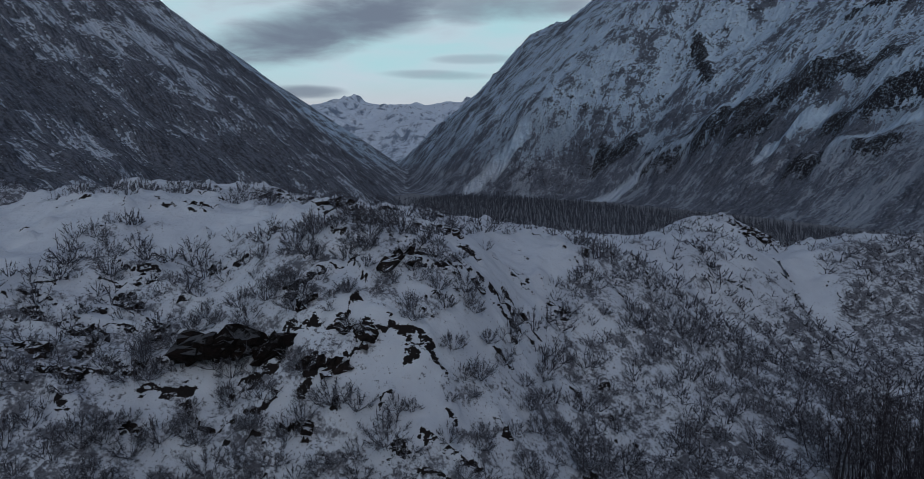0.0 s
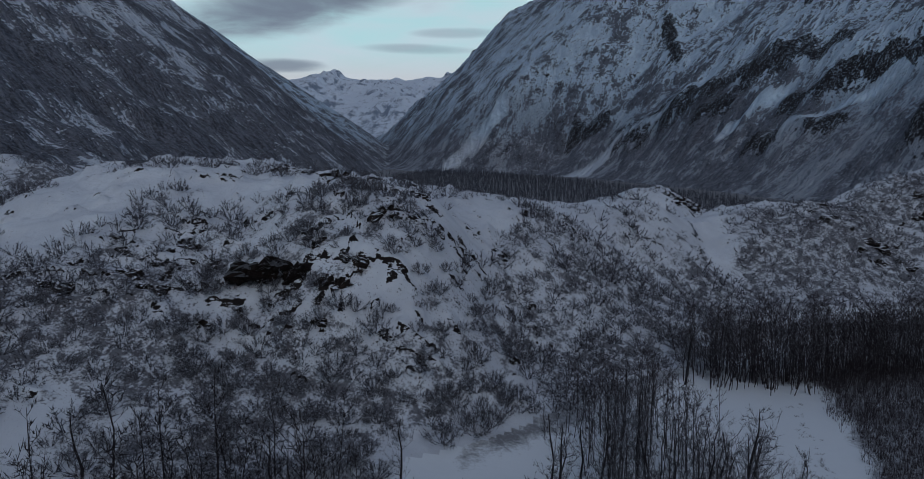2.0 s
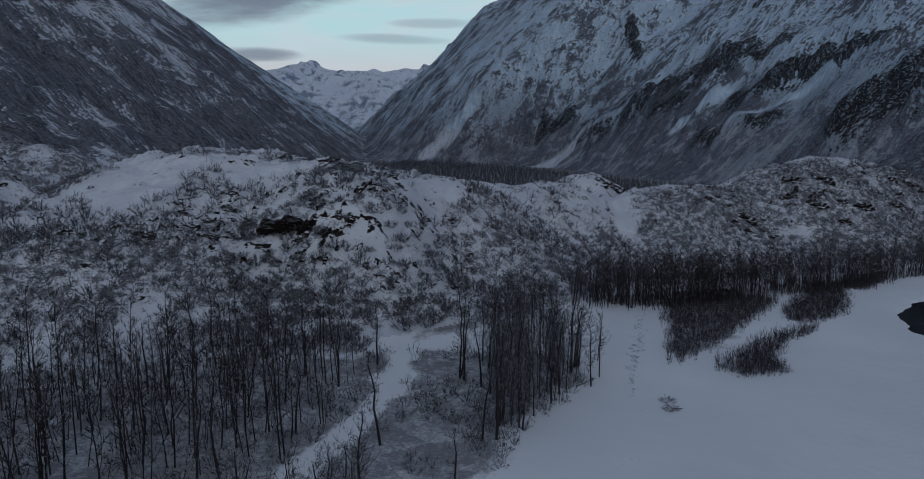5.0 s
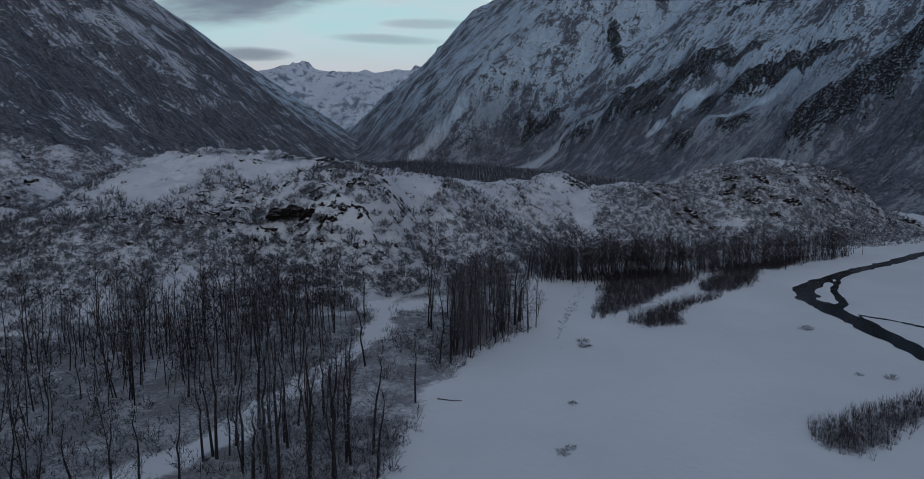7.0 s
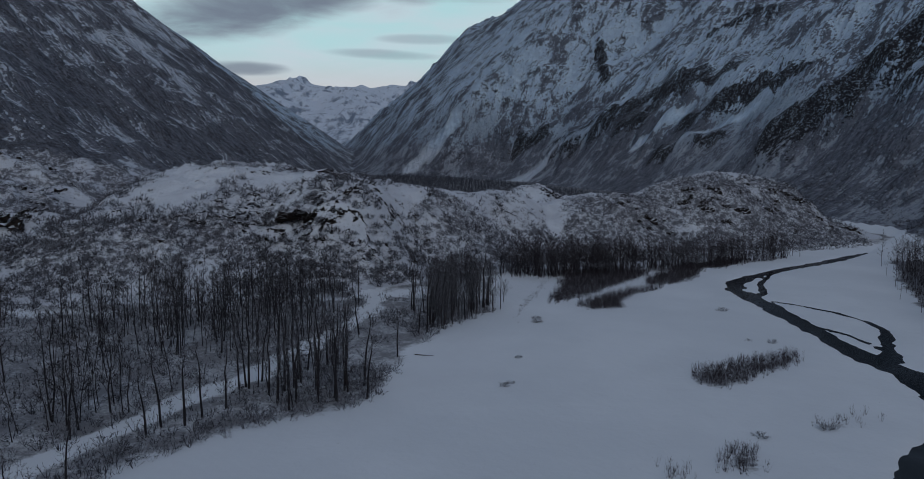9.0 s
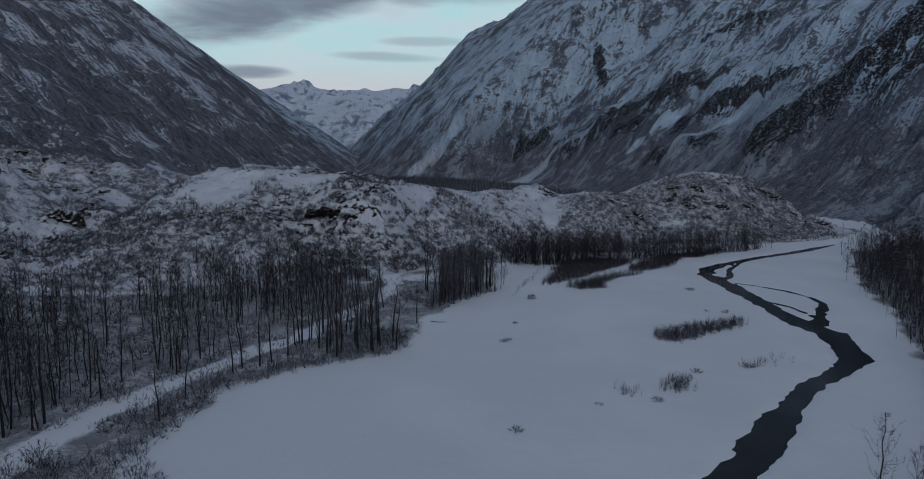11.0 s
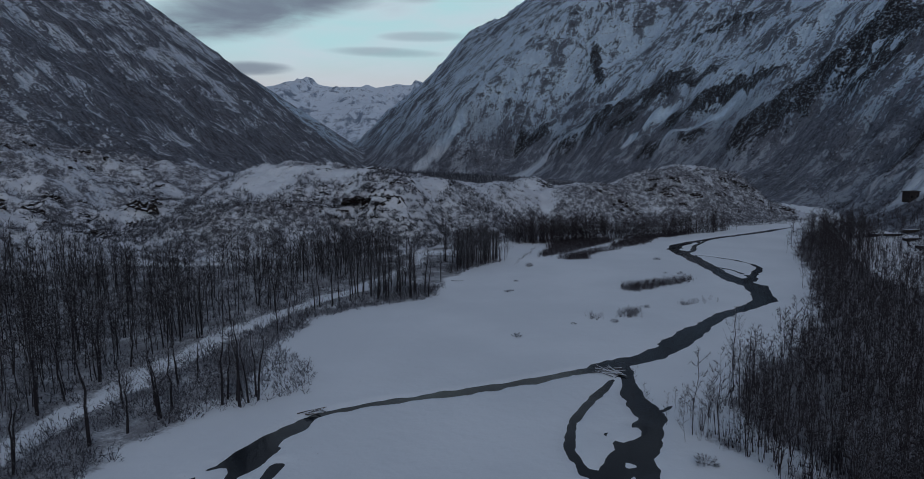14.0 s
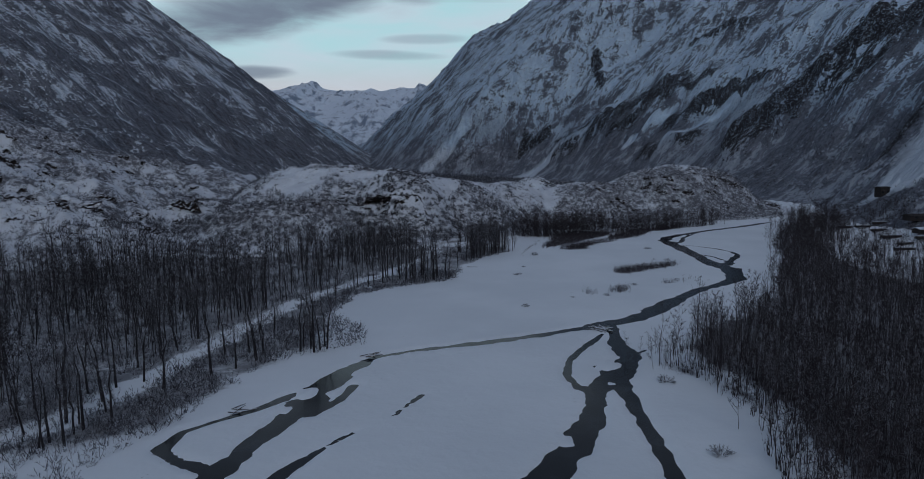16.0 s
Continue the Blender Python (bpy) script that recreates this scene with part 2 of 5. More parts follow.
def hazy_far_snow():
    m, t, s = material("hazy_far_snow", 0.9)
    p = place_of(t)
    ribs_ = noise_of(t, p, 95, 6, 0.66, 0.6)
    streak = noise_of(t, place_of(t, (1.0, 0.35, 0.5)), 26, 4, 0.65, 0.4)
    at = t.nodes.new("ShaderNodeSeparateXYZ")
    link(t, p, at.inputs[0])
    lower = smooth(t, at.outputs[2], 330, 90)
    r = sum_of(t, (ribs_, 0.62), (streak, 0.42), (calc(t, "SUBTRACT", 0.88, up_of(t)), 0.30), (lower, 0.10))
    # distance haze is put into the colours: blued snow, pale blue-grey ribs
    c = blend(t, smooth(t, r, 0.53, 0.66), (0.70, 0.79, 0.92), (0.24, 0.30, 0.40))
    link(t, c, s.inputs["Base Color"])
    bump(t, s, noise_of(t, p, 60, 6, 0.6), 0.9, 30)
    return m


def bark(name, dark, light, frost):
    m, t, s = material(name, 0.95)
    p = place_of(t)
    vary = t.nodes.new("ShaderNodeNewGeometry").outputs["Random Per Island"]
    c = blend(t, calc(t, "MULTIPLY", calc(t, "ADD", vary, noise_of(t, p, 0.5, 3)), 0.5), dark, light)
    up = up_of(t)
    on = calc(t, "MULTIPLY", smooth(t, calc(t, "ADD", up, calc(t, "MULTIPLY", noise_of(t, p, 1.3, 2), 0.8)), 0.75, 1.15), frost)
    c = blend(t, on, c, SNOW)
    link(t, c, s.inputs["Base Color"])
    return m


def rock_dark(name, snowy, pale=(0.045, 0.034, 0.032)):
    m, t, s = material(name, 0.9)
    p = place_of(t)
    n, f = noise_of(t, p, 1.2, 6, 0.7), noise_of(t, p, 0.3, 4)
    c = blend(t, smooth(t, n, 0.35, 0.7), (0.004, 0.0032, 0.0032), pale)
    up = up_of(t)
    on = smooth(t, calc(t, "ADD", up, calc(t, "MULTIPLY", calc(t, "SUBTRACT", n, 0.5), 1.1)), 0.70, 0.88)
    on = calc(t, "MULTIPLY", on, snowy)
    link(t, blend(t, on, c, SNOW), s.inputs["Base Color"])
    bump(t, s, calc(t, "ADD", n, f), 0.9, 0.4)
    return m


def river_water():
    m, t, s = material("river_water", 0.12)
    s.inputs["Specular IOR Level"].default_value = 0.14
    p = place_of(t)
    c = blend(t, smooth(t, noise_of(t, p, 9, 4), 0.45, 0.72), (0.008, 0.011, 0.016), (0.028, 0.035, 0.045))
    link(t, c, s.inputs["Base Color"])
    bump(t, s, noise_of(t, p, 0.7, 3), 0.25, 0.05)
    return m


def plain_paint(name, a, b, rough, size):
    m, t, s = material(name, rough)
    p = place_of(t)
    link(t, blend(t, noise_of(t, p, size, 5, 0.6), a, b), s.inputs["Base Color"])
    bump(t, s, noise_of(t, p, size * 0.4, 3), 0.4, 0.02)
    return m


M_PLAIN, M_HILL, M_FAR = valley_floor(), hill_snow(), hazy_far_snow()
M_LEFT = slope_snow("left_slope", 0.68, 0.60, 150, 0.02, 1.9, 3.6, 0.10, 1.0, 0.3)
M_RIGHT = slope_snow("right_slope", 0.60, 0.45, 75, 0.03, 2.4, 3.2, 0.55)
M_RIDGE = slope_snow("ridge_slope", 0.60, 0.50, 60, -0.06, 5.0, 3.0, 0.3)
M_BARK = bark("bark", (0.012, 0.011, 0.014), (0.042, 0.038, 0.046), 0.28)
M_BARK_RED = bark("bark_brown", (0.019, 0.016, 0.020), (0.060, 0.051, 0.060), 0.15)
M_TWIG = bark("twigs", (0.030, 0.031, 0.039), (0.115, 0.118, 0.146), 0.4)
M_UNDER = bark("undergrowth_twigs", (0.020, 0.021, 0.027), (0.080, 0.083, 0.103), 0.3)
M_WILLOW = bark("willow_twigs", (0.026, 0.022, 0.028), (0.070, 0.060, 0.072), 0.2)
# twig colour lightened and blued to stand in for haze over the far floor
M_FARWOOD = bark("hazed_far_twigs", (0.038, 0.043, 0.058), (0.078, 0.086, 0.112), 0.15)
M_LOG = bark("snowy_logs", (0.030, 0.027, 0.028), (0.090, 0.080, 0.080), 0.85)
M_CROWN = bark("crown_twigs", (0.022, 0.021, 0.026), (0.072, 0.070, 0.084), 0.4)
M_ROCK, M_FACE, M_WATER = rock_dark("rock_dark", 1.0), rock_dark("rock_face", 0.12, (0.018, 0.011, 0.010)), river_water()
M_WOOD = plain_paint("weathered_boards", (0.018, 0.016, 0.017), (0.045, 0.040, 0.040), 0.85, 0.6)
M_SNOWCAP = plain_paint("roof_snow", (0.62, 0.68, 0.78), SNOW, 0.8, 1.5)
M_DARKGLASS = plain_paint("dark_glass", (0.01, 0.012, 0.015), (0.02, 0.022, 0.026), 0.1, 0.8)


# ---- the lie of the land ----
def hashed(i, j, k):
    n = (i * 374761393 + j * 668265263 + k * 362437) & 0xFFFFFFFF
    n = ((n ^ (n >> 13)) * 1274126177) & 0xFFFFFFFF
    return ((n ^ (n >> 16)) & 0xFFFF) / 32767.5 - 1.0


def value_noise(x, y, k=0):
    """Smooth noise between -1 and 1, cells of size 1."""
    i, j = np.floor(x).astype(np.int64), np.floor(y).astype(np.int64)
    u, v = x - i, y - j
    u, v = u * u * u * (u * (u * 6 - 15) + 10), v * v * v * (v * (v * 6 - 15) + 10)
    a, b = hashed(i, j, k), hashed(i + 1, j, k)
    c, d = hashed(i, j + 1, k), hashed(i + 1, j + 1, k)
    return a + (b - a) * u + (c - a) * v + (a - b - c + d) * u * v


def fbm(x, y, k=0, octaves=4, gain=0.5):
    total, size, amp = 0.0, 1.0, 1.0
    for o in range(octaves):
        total = total + amp * value_noise(x * size + 17.3 * o, y * size - 9.1 * o, k + o)
        size, amp = size * 2.03, amp * gain
    return total


def ridged(x, y, k=0, octaves=3):
    total, size, amp = 0.0, 1.0, 1.0
    for o in range(octaves):
        total = total + amp * (1 - 2 * np.abs(value_noise(x * size + 5.7 * o, y * size + 3.1 * o, k + o)))
        size, amp = size * 2.1, amp * 0.5
    return total


def ramp(d, soft):
    """d where it is positive, 0 where negative, rounded over soft metres."""
    return soft * np.logaddexp(0.0, d / soft)


def step(a, b, v):
    u = np.clip((v - a) / (b - a), 0, 1)
    return u * u * (3 - 2 * u)


# centre x, y, height, half length, half width, turn (degrees)
HILLS = [(-72.5, 119.6, 36.7, 53.6, 48.9, -15.0), (-26.6, 83.1, 28.5, 19.8, 23.2, 20.0), (-85.0, 65.7, 19.0, 41.3, 27.1, 0.0), (-7.6, 116.1, 28.0, 32.0, 28.5, 30.0), (24.9, 152.1, 24.9, 26.2, 24.8, 0.0), (51.7, 215.3, 24.3, 19.1, 16.8, 0.0), (78.1, 163.2, 23.5, 30.4, 19.8, 10.0), (132.5, 180.3, 30.4, 35.4, 23.4, 12.0), (161.4, 198.0, 27.6, 31.9, 21.9, -8.0), (199.6, 198.0, 4.9, 19.8, 19.0, -10.0), (-133.6, 76.1, 18.5, 17.0, 15.5, 30.0), (-167.1, 197.5, 22.5, 30.2, 17.7, -10.0), (60.2, 189.1, 15.3, 44.9, 29.5, 10.0)]


def hills(x, y):
    total = 0.0
    for cx, cy, h, rx, ry, turn in HILLS:
        c, s = np.cos(np.radians(turn)), np.sin(np.radians(turn))
        u, v = ((x - cx) * c + (y - cy) * s) / rx, (-(x - cx) * s + (y - cy) * c) / ry
        total = total + (h * np.exp(-0.55 * (u * u + v * v) ** 1.5)) ** 3
    return np.cbrt(total)


def smooth_min(a, b, s):
    return -s * np.logaddexp(-a / s, -b / s)


LEFT_Y = [150, 250, 305, 355, 400, 445, 485, 560, 650, 900]
LEFT_X = [-200, -185, -158, -157, -131, -106, -91, -106, -90, -128]
LEFT_S = [0.617, 0.13, 587.835, 0.128]
RIGHT_Y = [-200, 100, 200, 320, 550, 780, 860, 950, 1100, 1324, 1700, 2000, 4000]
RIGHT_X = [250, 200, 246, 226, 181, 86, 30, -125, -212, -290, -412, -485, -808]
RIGHT_S = [0.612, 0.621, 0.491, 1.84, 0.719, 0.5]


# rock ribs on the right wall: foot x, y, head x, y, half width, height
RIBS = [(128, 800, 205, 728, 13, 7), (185, 745, 285, 640, 16, 10), (277, 637, 315, 600, 9, 5), (196, 690, 232, 668, 9, 5), (218, 594, 268, 515, 10, 7), (250, 600, 319, 508, 11, 8), (316, 512, 340, 440, 9, 6), (80, 866, 130, 840, 8, 5), (212, 892, 211, 820, 8, 7), (316, 716, 372, 636, 10, 7), (246, 164, 330, 202, 7, 5), (254, 405, 297, 381, 15, 9), (290, 382, 331, 368, 18, 10), (324, 368, 366, 348, 22, 12), (356, 350, 374, 290, 24, 12), (318, 330, 345, 300, 10, 6)]


# snow fans and gullies on the right wall: head x, y, foot x, y, half width at head and foot
FANS = [(140, 790, 66, 788, 3, 17), (0, 940, -93, 948, 5, 6), (240, 735, 178, 748, 3, 5), (178, 748, 140, 788, 4, 3), (300, 510, 236, 560, 3, 5), (262, 610, 205, 640, 3, 6), (345, 168, 232, 104, 34, 18)]


def fans(x, y):
    """Where snow fills the gullies, 0 to 1."""
    full = 0.0
    for x0, y0, x1, y1, w0, w1 in FANS:
        dx, dy = x1 - x0, y1 - y0
        long_ = np.hypot(dx, dy)
        u = ((x - x0) * dx + (y - y0) * dy) / long_ ** 2
        wide = w0 + (w1 - w0) * np.clip(u, 0, 1)
        v = (-(x - x0) * dy + (y - y0) * dx) / long_ + 0.5 * wide * value_noise(x / 12, y / 12, 29)
        full = np.maximum(full, np.exp(-(v / wide) ** 4) * step(-0.06, 0.06, u) * step(1.06, 0.96, u))
    return full


def ribs(x, y):
    """The height of the rock ribs, and how bare they are, 0 to 1."""
    rise, bare = 0.0, 0.0
    for x0, y0, x1, y1, wide, tall in RIBS:
        dx, dy = x1 - x0, y1 - y0
        long_ = np.hypot(dx, dy)
        u = ((x - x0) * dx + (y - y0) * dy) / long_ ** 2
        v = (-(x - x0) * dy + (y - y0) * dx) / long_ + 0.4 * wide * value_noise(x / 16, y / 16, 19)
        form = np.exp(-(v / wide) ** 2) * step(-0.12, 0.12, u) * step(1.2, 0.85, u)
        rise, bare = rise + tall * form * (1 + 0.5 * value_noise(x / 20, y / 12, 21)), np.maximum(bare, form)
    return rise, bare


def left_wall(x, y):
    foot = np.interp(y, LEFT_Y, LEFT_X)
    d = foot - x
    face = LEFT_S[0] * ramp(d, 8) + LEFT_S[1] * ramp(d - 45, 20)
    gully = ridged((y - 0.25 * x) / 60, x / 420, 3, 4) * np.clip(d / 60, 0, 1) * 6
    face = face + gully
    # the far side of the spur falls away
    e = (x + 100) * 0.55 + (y - LEFT_S[2]) * 0.84 - LEFT_S[3] * 0.001 * ramp(-x - 250, 20) ** 2
    return smooth_min(face, face - 0.9 * e, 4) * step(120, 260, y) 


def bench(x, y):
    hummock = 5.0 * ridged(x / 48, y / 36, 25, 3) * np.clip((-x - 110) / 40, 0, 1)
    return (0.40 * ramp(-x - 115, 10) + hummock).clip(0) * step(-45, 45, y + 0.25 * (x + 150)) * (1 - 0.999 * step(420, 560, y))


def right_wall(x, y):
    foot = np.interp(y, RIGHT_Y, RIGHT_X)
    d = x - foot
    face = RIGHT_S[0] * ramp(d, 10) + RIGHT_S[1] * ramp(d - 40, 15) - RIGHT_S[2] * ramp(d - 150, 40)
    wy = y + 30 * value_noise(x / 90, y / 140, 15)
    ledge = (9 * ridged((wy + 0.35 * x) / 75, (x - 0.2 * y) / 260, 11, 4) + 6 * fbm(x / 55, y / 60, 17, 4)) * np.clip(d / 60, 0, 1)
    ledge = ledge + ribs(x, y)[0]
    # a shoulder that comes down towards the river
    u, v = ((x - 240) * 0.91 + (y - 161) * 0.41) / 95, -(x - 240) * 0.41 + (y - 161) * 0.91
    ledge = ledge + (9 + 14 * np.clip(u, 0, 1)) * np.exp(-(v / np.where(v > 0, 15, 30)) ** 2) * step(-0.12, 0.12, u) * step(1.7, 1.0, u)
    # a knob on the spur's crest, and a dip below it
    ledge = ledge + step(1350, 1650, y) * np.interp(x, [-420, -300, -225, -150, -110, -65, -23, 0, 18, 66, 115, 250, 500], [0, -20, -19, -15, -13, 2, 20, 24, 21, 3, -12, -8, 0])
    # the far side of the spur falls away
    e = (y - 1750 - 100 * RIGHT_S[3]) * RIGHT_S[4] - (x + 330) * RIGHT_S[5]
    return smooth_min(face + ledge, face + ledge - 0.9 * e, 5)


def far_left_wall(x, y):
    d = np.interp(y, [700, 1000, 1400, 1700, 2600], [-222, -202, -180, -218, -470]) - x
    face = 0.66 * ramp(d, 10) + ridged(y / 90, x / 400, 23, 4) * np.clip(d / 60, 0, 1) * 5
    return smooth_min(face, face - 0.9 * (y - 1480 + 0.35 * (x + 370)), 5)


def far_right_wall(x, y):
    """A spur behind the right wall, where the valley bends away."""
    d = x - np.interp(y, [1700, 2300, 2600], [-520, -545, -560])
    face = 0.50 * ramp(d, 10) + ridged(y / 80, x / 300, 27, 4) * np.clip(d / 60, 0, 1) * 6
    return smooth_min(face, face - 0.8 * (y - 2330), 5) * step(1650, 1850, y)


CREST_X = [-4000, -2000, -1500, -1265, -1156, -1055, -985, -942, -925, -896, -807, -751, -644, -609, -555, -425, -375, -268, 0, 600, 4000]
CREST_Z = [380, 420, 425, 440, 452, 471, 486, 506, 500, 462, 446, 443, 447, 459, 440, 461, 451, 463, 480, 520, 520]


def far_range(x, y):
    """The snowy range that closes the valley: one crest with spurs coming down from it."""
    wx = x + 30 * fbm(x / 260, y / 260, 33, 3)
    crest = np.interp(x + 6 * value_noise(y / 50, x / 50, 35), CREST_X, CREST_Z)
    ahead = 3650 - y
    spur = 1 - np.abs(value_noise(wx / 230 + y / 900, y / 1500, 31)) * 2
    spur = spur + 0.45 * (1 - 2 * np.abs(value_noise(wx / 95 - y / 420, y / 600, 36)))
    front = crest - 0.24 * ramp(ahead, 18) + (30 * spur + 12 * ridged(wx / 60, y / 80, 39, 3)) * np.clip(ahead / 260, 0, 1) * step(2100, 2500, y)
    return np.where(ahead > 0, front, crest + 0.5 * ahead) + 2.0 * fbm(x / 26, y / 40, 38, 3)


# where rock breaks through the snow of the hills: x, y, reach across and up the slope
ROCKY = [(-54, 69, 9, 4.5), (-62, 60, 10, 4), (-78, 56, 9, 4), (-44, 63, 8, 3), (-36, 60, 8, 2.5), (-25, 64, 7, 3.5), (-30, 69, 5, 2.5), (-20, 74, 6, 4), (-29, 89, 5, 2.5), (-50, 111, 8, 3), (-56, 94, 4, 2), (-17, 87, 5, 3), (-8, 82, 5, 3), (-5, 91, 5, 2), (-13, 57, 4, 2), (-66, 73, 5, 2), (-52, 72, 6, 4), (-54, 66, 5, 2.5), (-18.5, 77, 4, 3), (-30, 68, 3, 2), (-58, 61, 6, 3), (-55, 58, 5, 2), (-32, 58, 3, 2),
         (57, 206, 7, 5), (66, 207, 8, 4), (85, 155, 6, 4), (98, 146, 5, 3), (120, 163, 8, 4), (148, 179, 8, 4), (165, 182, 7, 4), (130, 160, 6, 3), (205, 181, 6, 4), (140, 168, 6, 3), (178, 186, 8, 4), (108, 152, 6, 3),
         (-131, 66, 9, 6), (-140, 64, 7, 5), (-152, 45, 10, 4), (-146, 3, 8, 4), (-172, 14, 10, 4), (-163, 27, 9, 4), (-193, 33, 9, 5), (-200, 68, 10, 5), (-196, 101, 10, 6), (-160, 120, 9, 5), (-178, 85, 12, 6), (-215, 130, 14, 7), (-170, 150, 12, 6)]


def ledges(x, y):
    """Small rock steps facing down the valley: their rise, and how bare they stand, 0 to 1."""
    near = np.zeros(np.shape(x))
    for cx, cy, rx, ry in ROCKY:
        near = np.maximum(near, np.exp(-((x - cx) / (1.25 * rx)) ** 2 - ((y - cy) / (1.25 * ry)) ** 2))
    span = np.where(x < -105, 7.0, np.where(x > 40, 5.5, 3.6))
    phase = (y - 0.16 * x + 2.6 * fbm(x / 7, y / 5, 101, 4)) / span
    f = phase - np.floor(phase)
    there = step(0.16, 0.58, 1.0 * near + 0.62 * fbm(x / 4.2, y / 3.2, 105, 3))
    there = there * np.clip((hills(x, y) + bench(x, y)) / 5, 0, 1)
    rise = step(0.0, 0.18, f) * (1 - step(0.22, 1.0, f)) * there
    bare = step(-0.02, 0.05, f) * step(0.30, 0.16, f) * there
    return 0.27 * span * rise * np.where(x > 40, 0.8, 1.0), bare


def height(x, y):
    x, y = np.asarray(x, float), np.asarray(y, float)
    floor = 0.018 * ramp(y - 330, 60)
    bar = hills(x, y)
    rough = np.clip(bar / 12, 0, 1)
    lw, rw, b = left_wall(x, y), right_wall(x, y), bench(x, y)
    rough = np.clip(rough + np.clip((b + lw) / 12, 0, 1), 0, 1)
    z = floor + np.cbrt(bar ** 3 + np.clip(b,0,None) ** 3) 
    z = np.logaddexp(z / 4, np.logaddexp(lw / 4, rw / 4)) * 4 - 4 * np.log(3) * np.exp(-np.maximum(z, np.maximum(lw, rw)) / 4)
    z = np.where(y > 700, np.maximum(z, np.maximum(far_left_wall(x, y), far_right_wall(x, y))), z)
    z = z + rough * (1.7 * fbm(x / 22, y / 22, 41, 3) + 0.5 * ridged(x / 9, y / 9, 47, 3))
    return z + 0.12 * value_noise(x / 14, y / 14, 53)


# ---- the river's channels: x, y and half width along each ----
CHANNELS = [
    [(300, 262, 3.0), (241, 200, 2.6), (190, 140.4, 2.4), (156, 112, 2.2), (135, 97, 2.2), (113.6, 78, 2.6), (104.5, 68, 3.0), (100.5, 56, 3.2), (100.3, 45.8, 3.0), (100.2, 31, 2.8), (99.5, 13.6, 2.6), (99, -2, 2.4), (98.5, -15.6, 2.8)],
    [(98.5, -15.6, 2.8), (101, -25, 3.6), (97.5, -37, 3.4), (95, -45, 3.0), (88, -52, 2.2), (76.8, -61.7, 2.2), (63.5, -78.6, 2.8), (55.9, -89.6, 3.0), (50, -96, 2.6), (43.5, -100.5, 2.4)],
    [(43.5, -100.5, 2.4), (32.3, -106.8, 1.5), (23.6, -111.3, 1.6), (12, -116.2, 1.6), (-2.1, -122, 1.1), (-9, -125.6, 1.2), (-12.6, -132, 2.0), (-15.3, -140.7, 2.6), (-16.9, -150, 3.6), (-18.5, -159.7, 2.0), (-20.6, -167, 1.6), (-22, -178, 1.8), (-24, -215, 3.0), (-34, -290, 4.0), (-20, -380, 4.5)],
    [(104, 39.5, 1.0), (109, 34.3, 0.6), (114.3, 26, 0.7), (116.8, 16.6, 0.9), (116, 8, 1.2), (108, -5.6, 1.2), (103, -15.5, 1.8)],
    [(102, 9.7, 0.8), (105, 3.4, 0.8), (105.6, -7.5, 1.1)],
    [(128, 92, 0.9), (112, 66, 1.0), (107, 52, 1.2), (101, 44, 1.4)],
    [(-15, -140, 1.5), (-20.1, -147.5, 1.6), (-24.1, -153.5, 0.9), (-28.2, -157.9, 0.7), (-32.5, -162.8, 0.8), (-33.1, -169, 0.9), (-28.9, -172.6, 0.8), (-23.3, -175.5, 1.0)],
    [(-10.5, -143, 0.9), (-11.6, -150, 0.9), (-15, -156, 1.4)],
    [(-6.4, -162.7, 0.4), (-9.3, -167.2, 0.6), (-12.1, -172.7, 0.8), (-15, -180, 1.0), (-20, -200, 1.2)],
    [(2, -148, 0.35), (0, -152.6, 0.5), (-1.6, -157, 0.3)],
    [(43.5, -102, 1.8), (42.3, -110, 1.7), (41.6, -119.3, 2.0), (42.2, -127, 2.4), (38.5, -136, 2.2), (35.5, -142, 3.2), (32, -146.5, 1.8), (31.2, -151.8, 1.6), (28.3, -161.4, 2.0), (24.6, -169.5, 2.0), (20, -178, 2.2), (12, -215, 3.0), (4, -260, 4.0), (-34, -290, 4.0)],
    [(36.5, -144, 2.0), (37, -154.5, 0.9), (36.8, -165.7, 1.2), (36.6, -178, 1.6), (37, -215, 2.0), (30, -265, 3.0), (4, -260, 3.0)],
    [(41.5, -107, 0.7), (37, -115, 1.0), (33.5, -121.3, 1.1), (29.6, -129.4, 0.9), (28.1, -138.3, 0.9), (29.2, -144.7, 1.0), (32, -146.5, 1.2)],
    [(43, -126.5, 0.6), (46, -123, 0.5), (50.2, -117.3, 0.4)],
    [(36, -140, 1.0), (34, -133, 0.5), (36.5, -129, 0.3)],
    [(-20, -171, 1.0), (-26, -185, 1.4)],
]


# snow islands in the pools
ISLANDS = [(-17.8, -146.5, 1.3), (-13.2, -148, 1.0), (35.4, -142.6, 1.0), (24.4, -167, 1.2), (103.5, 55, 1.6), (-19.5, -154, 0.8), (38.5, -132, 0.9)]


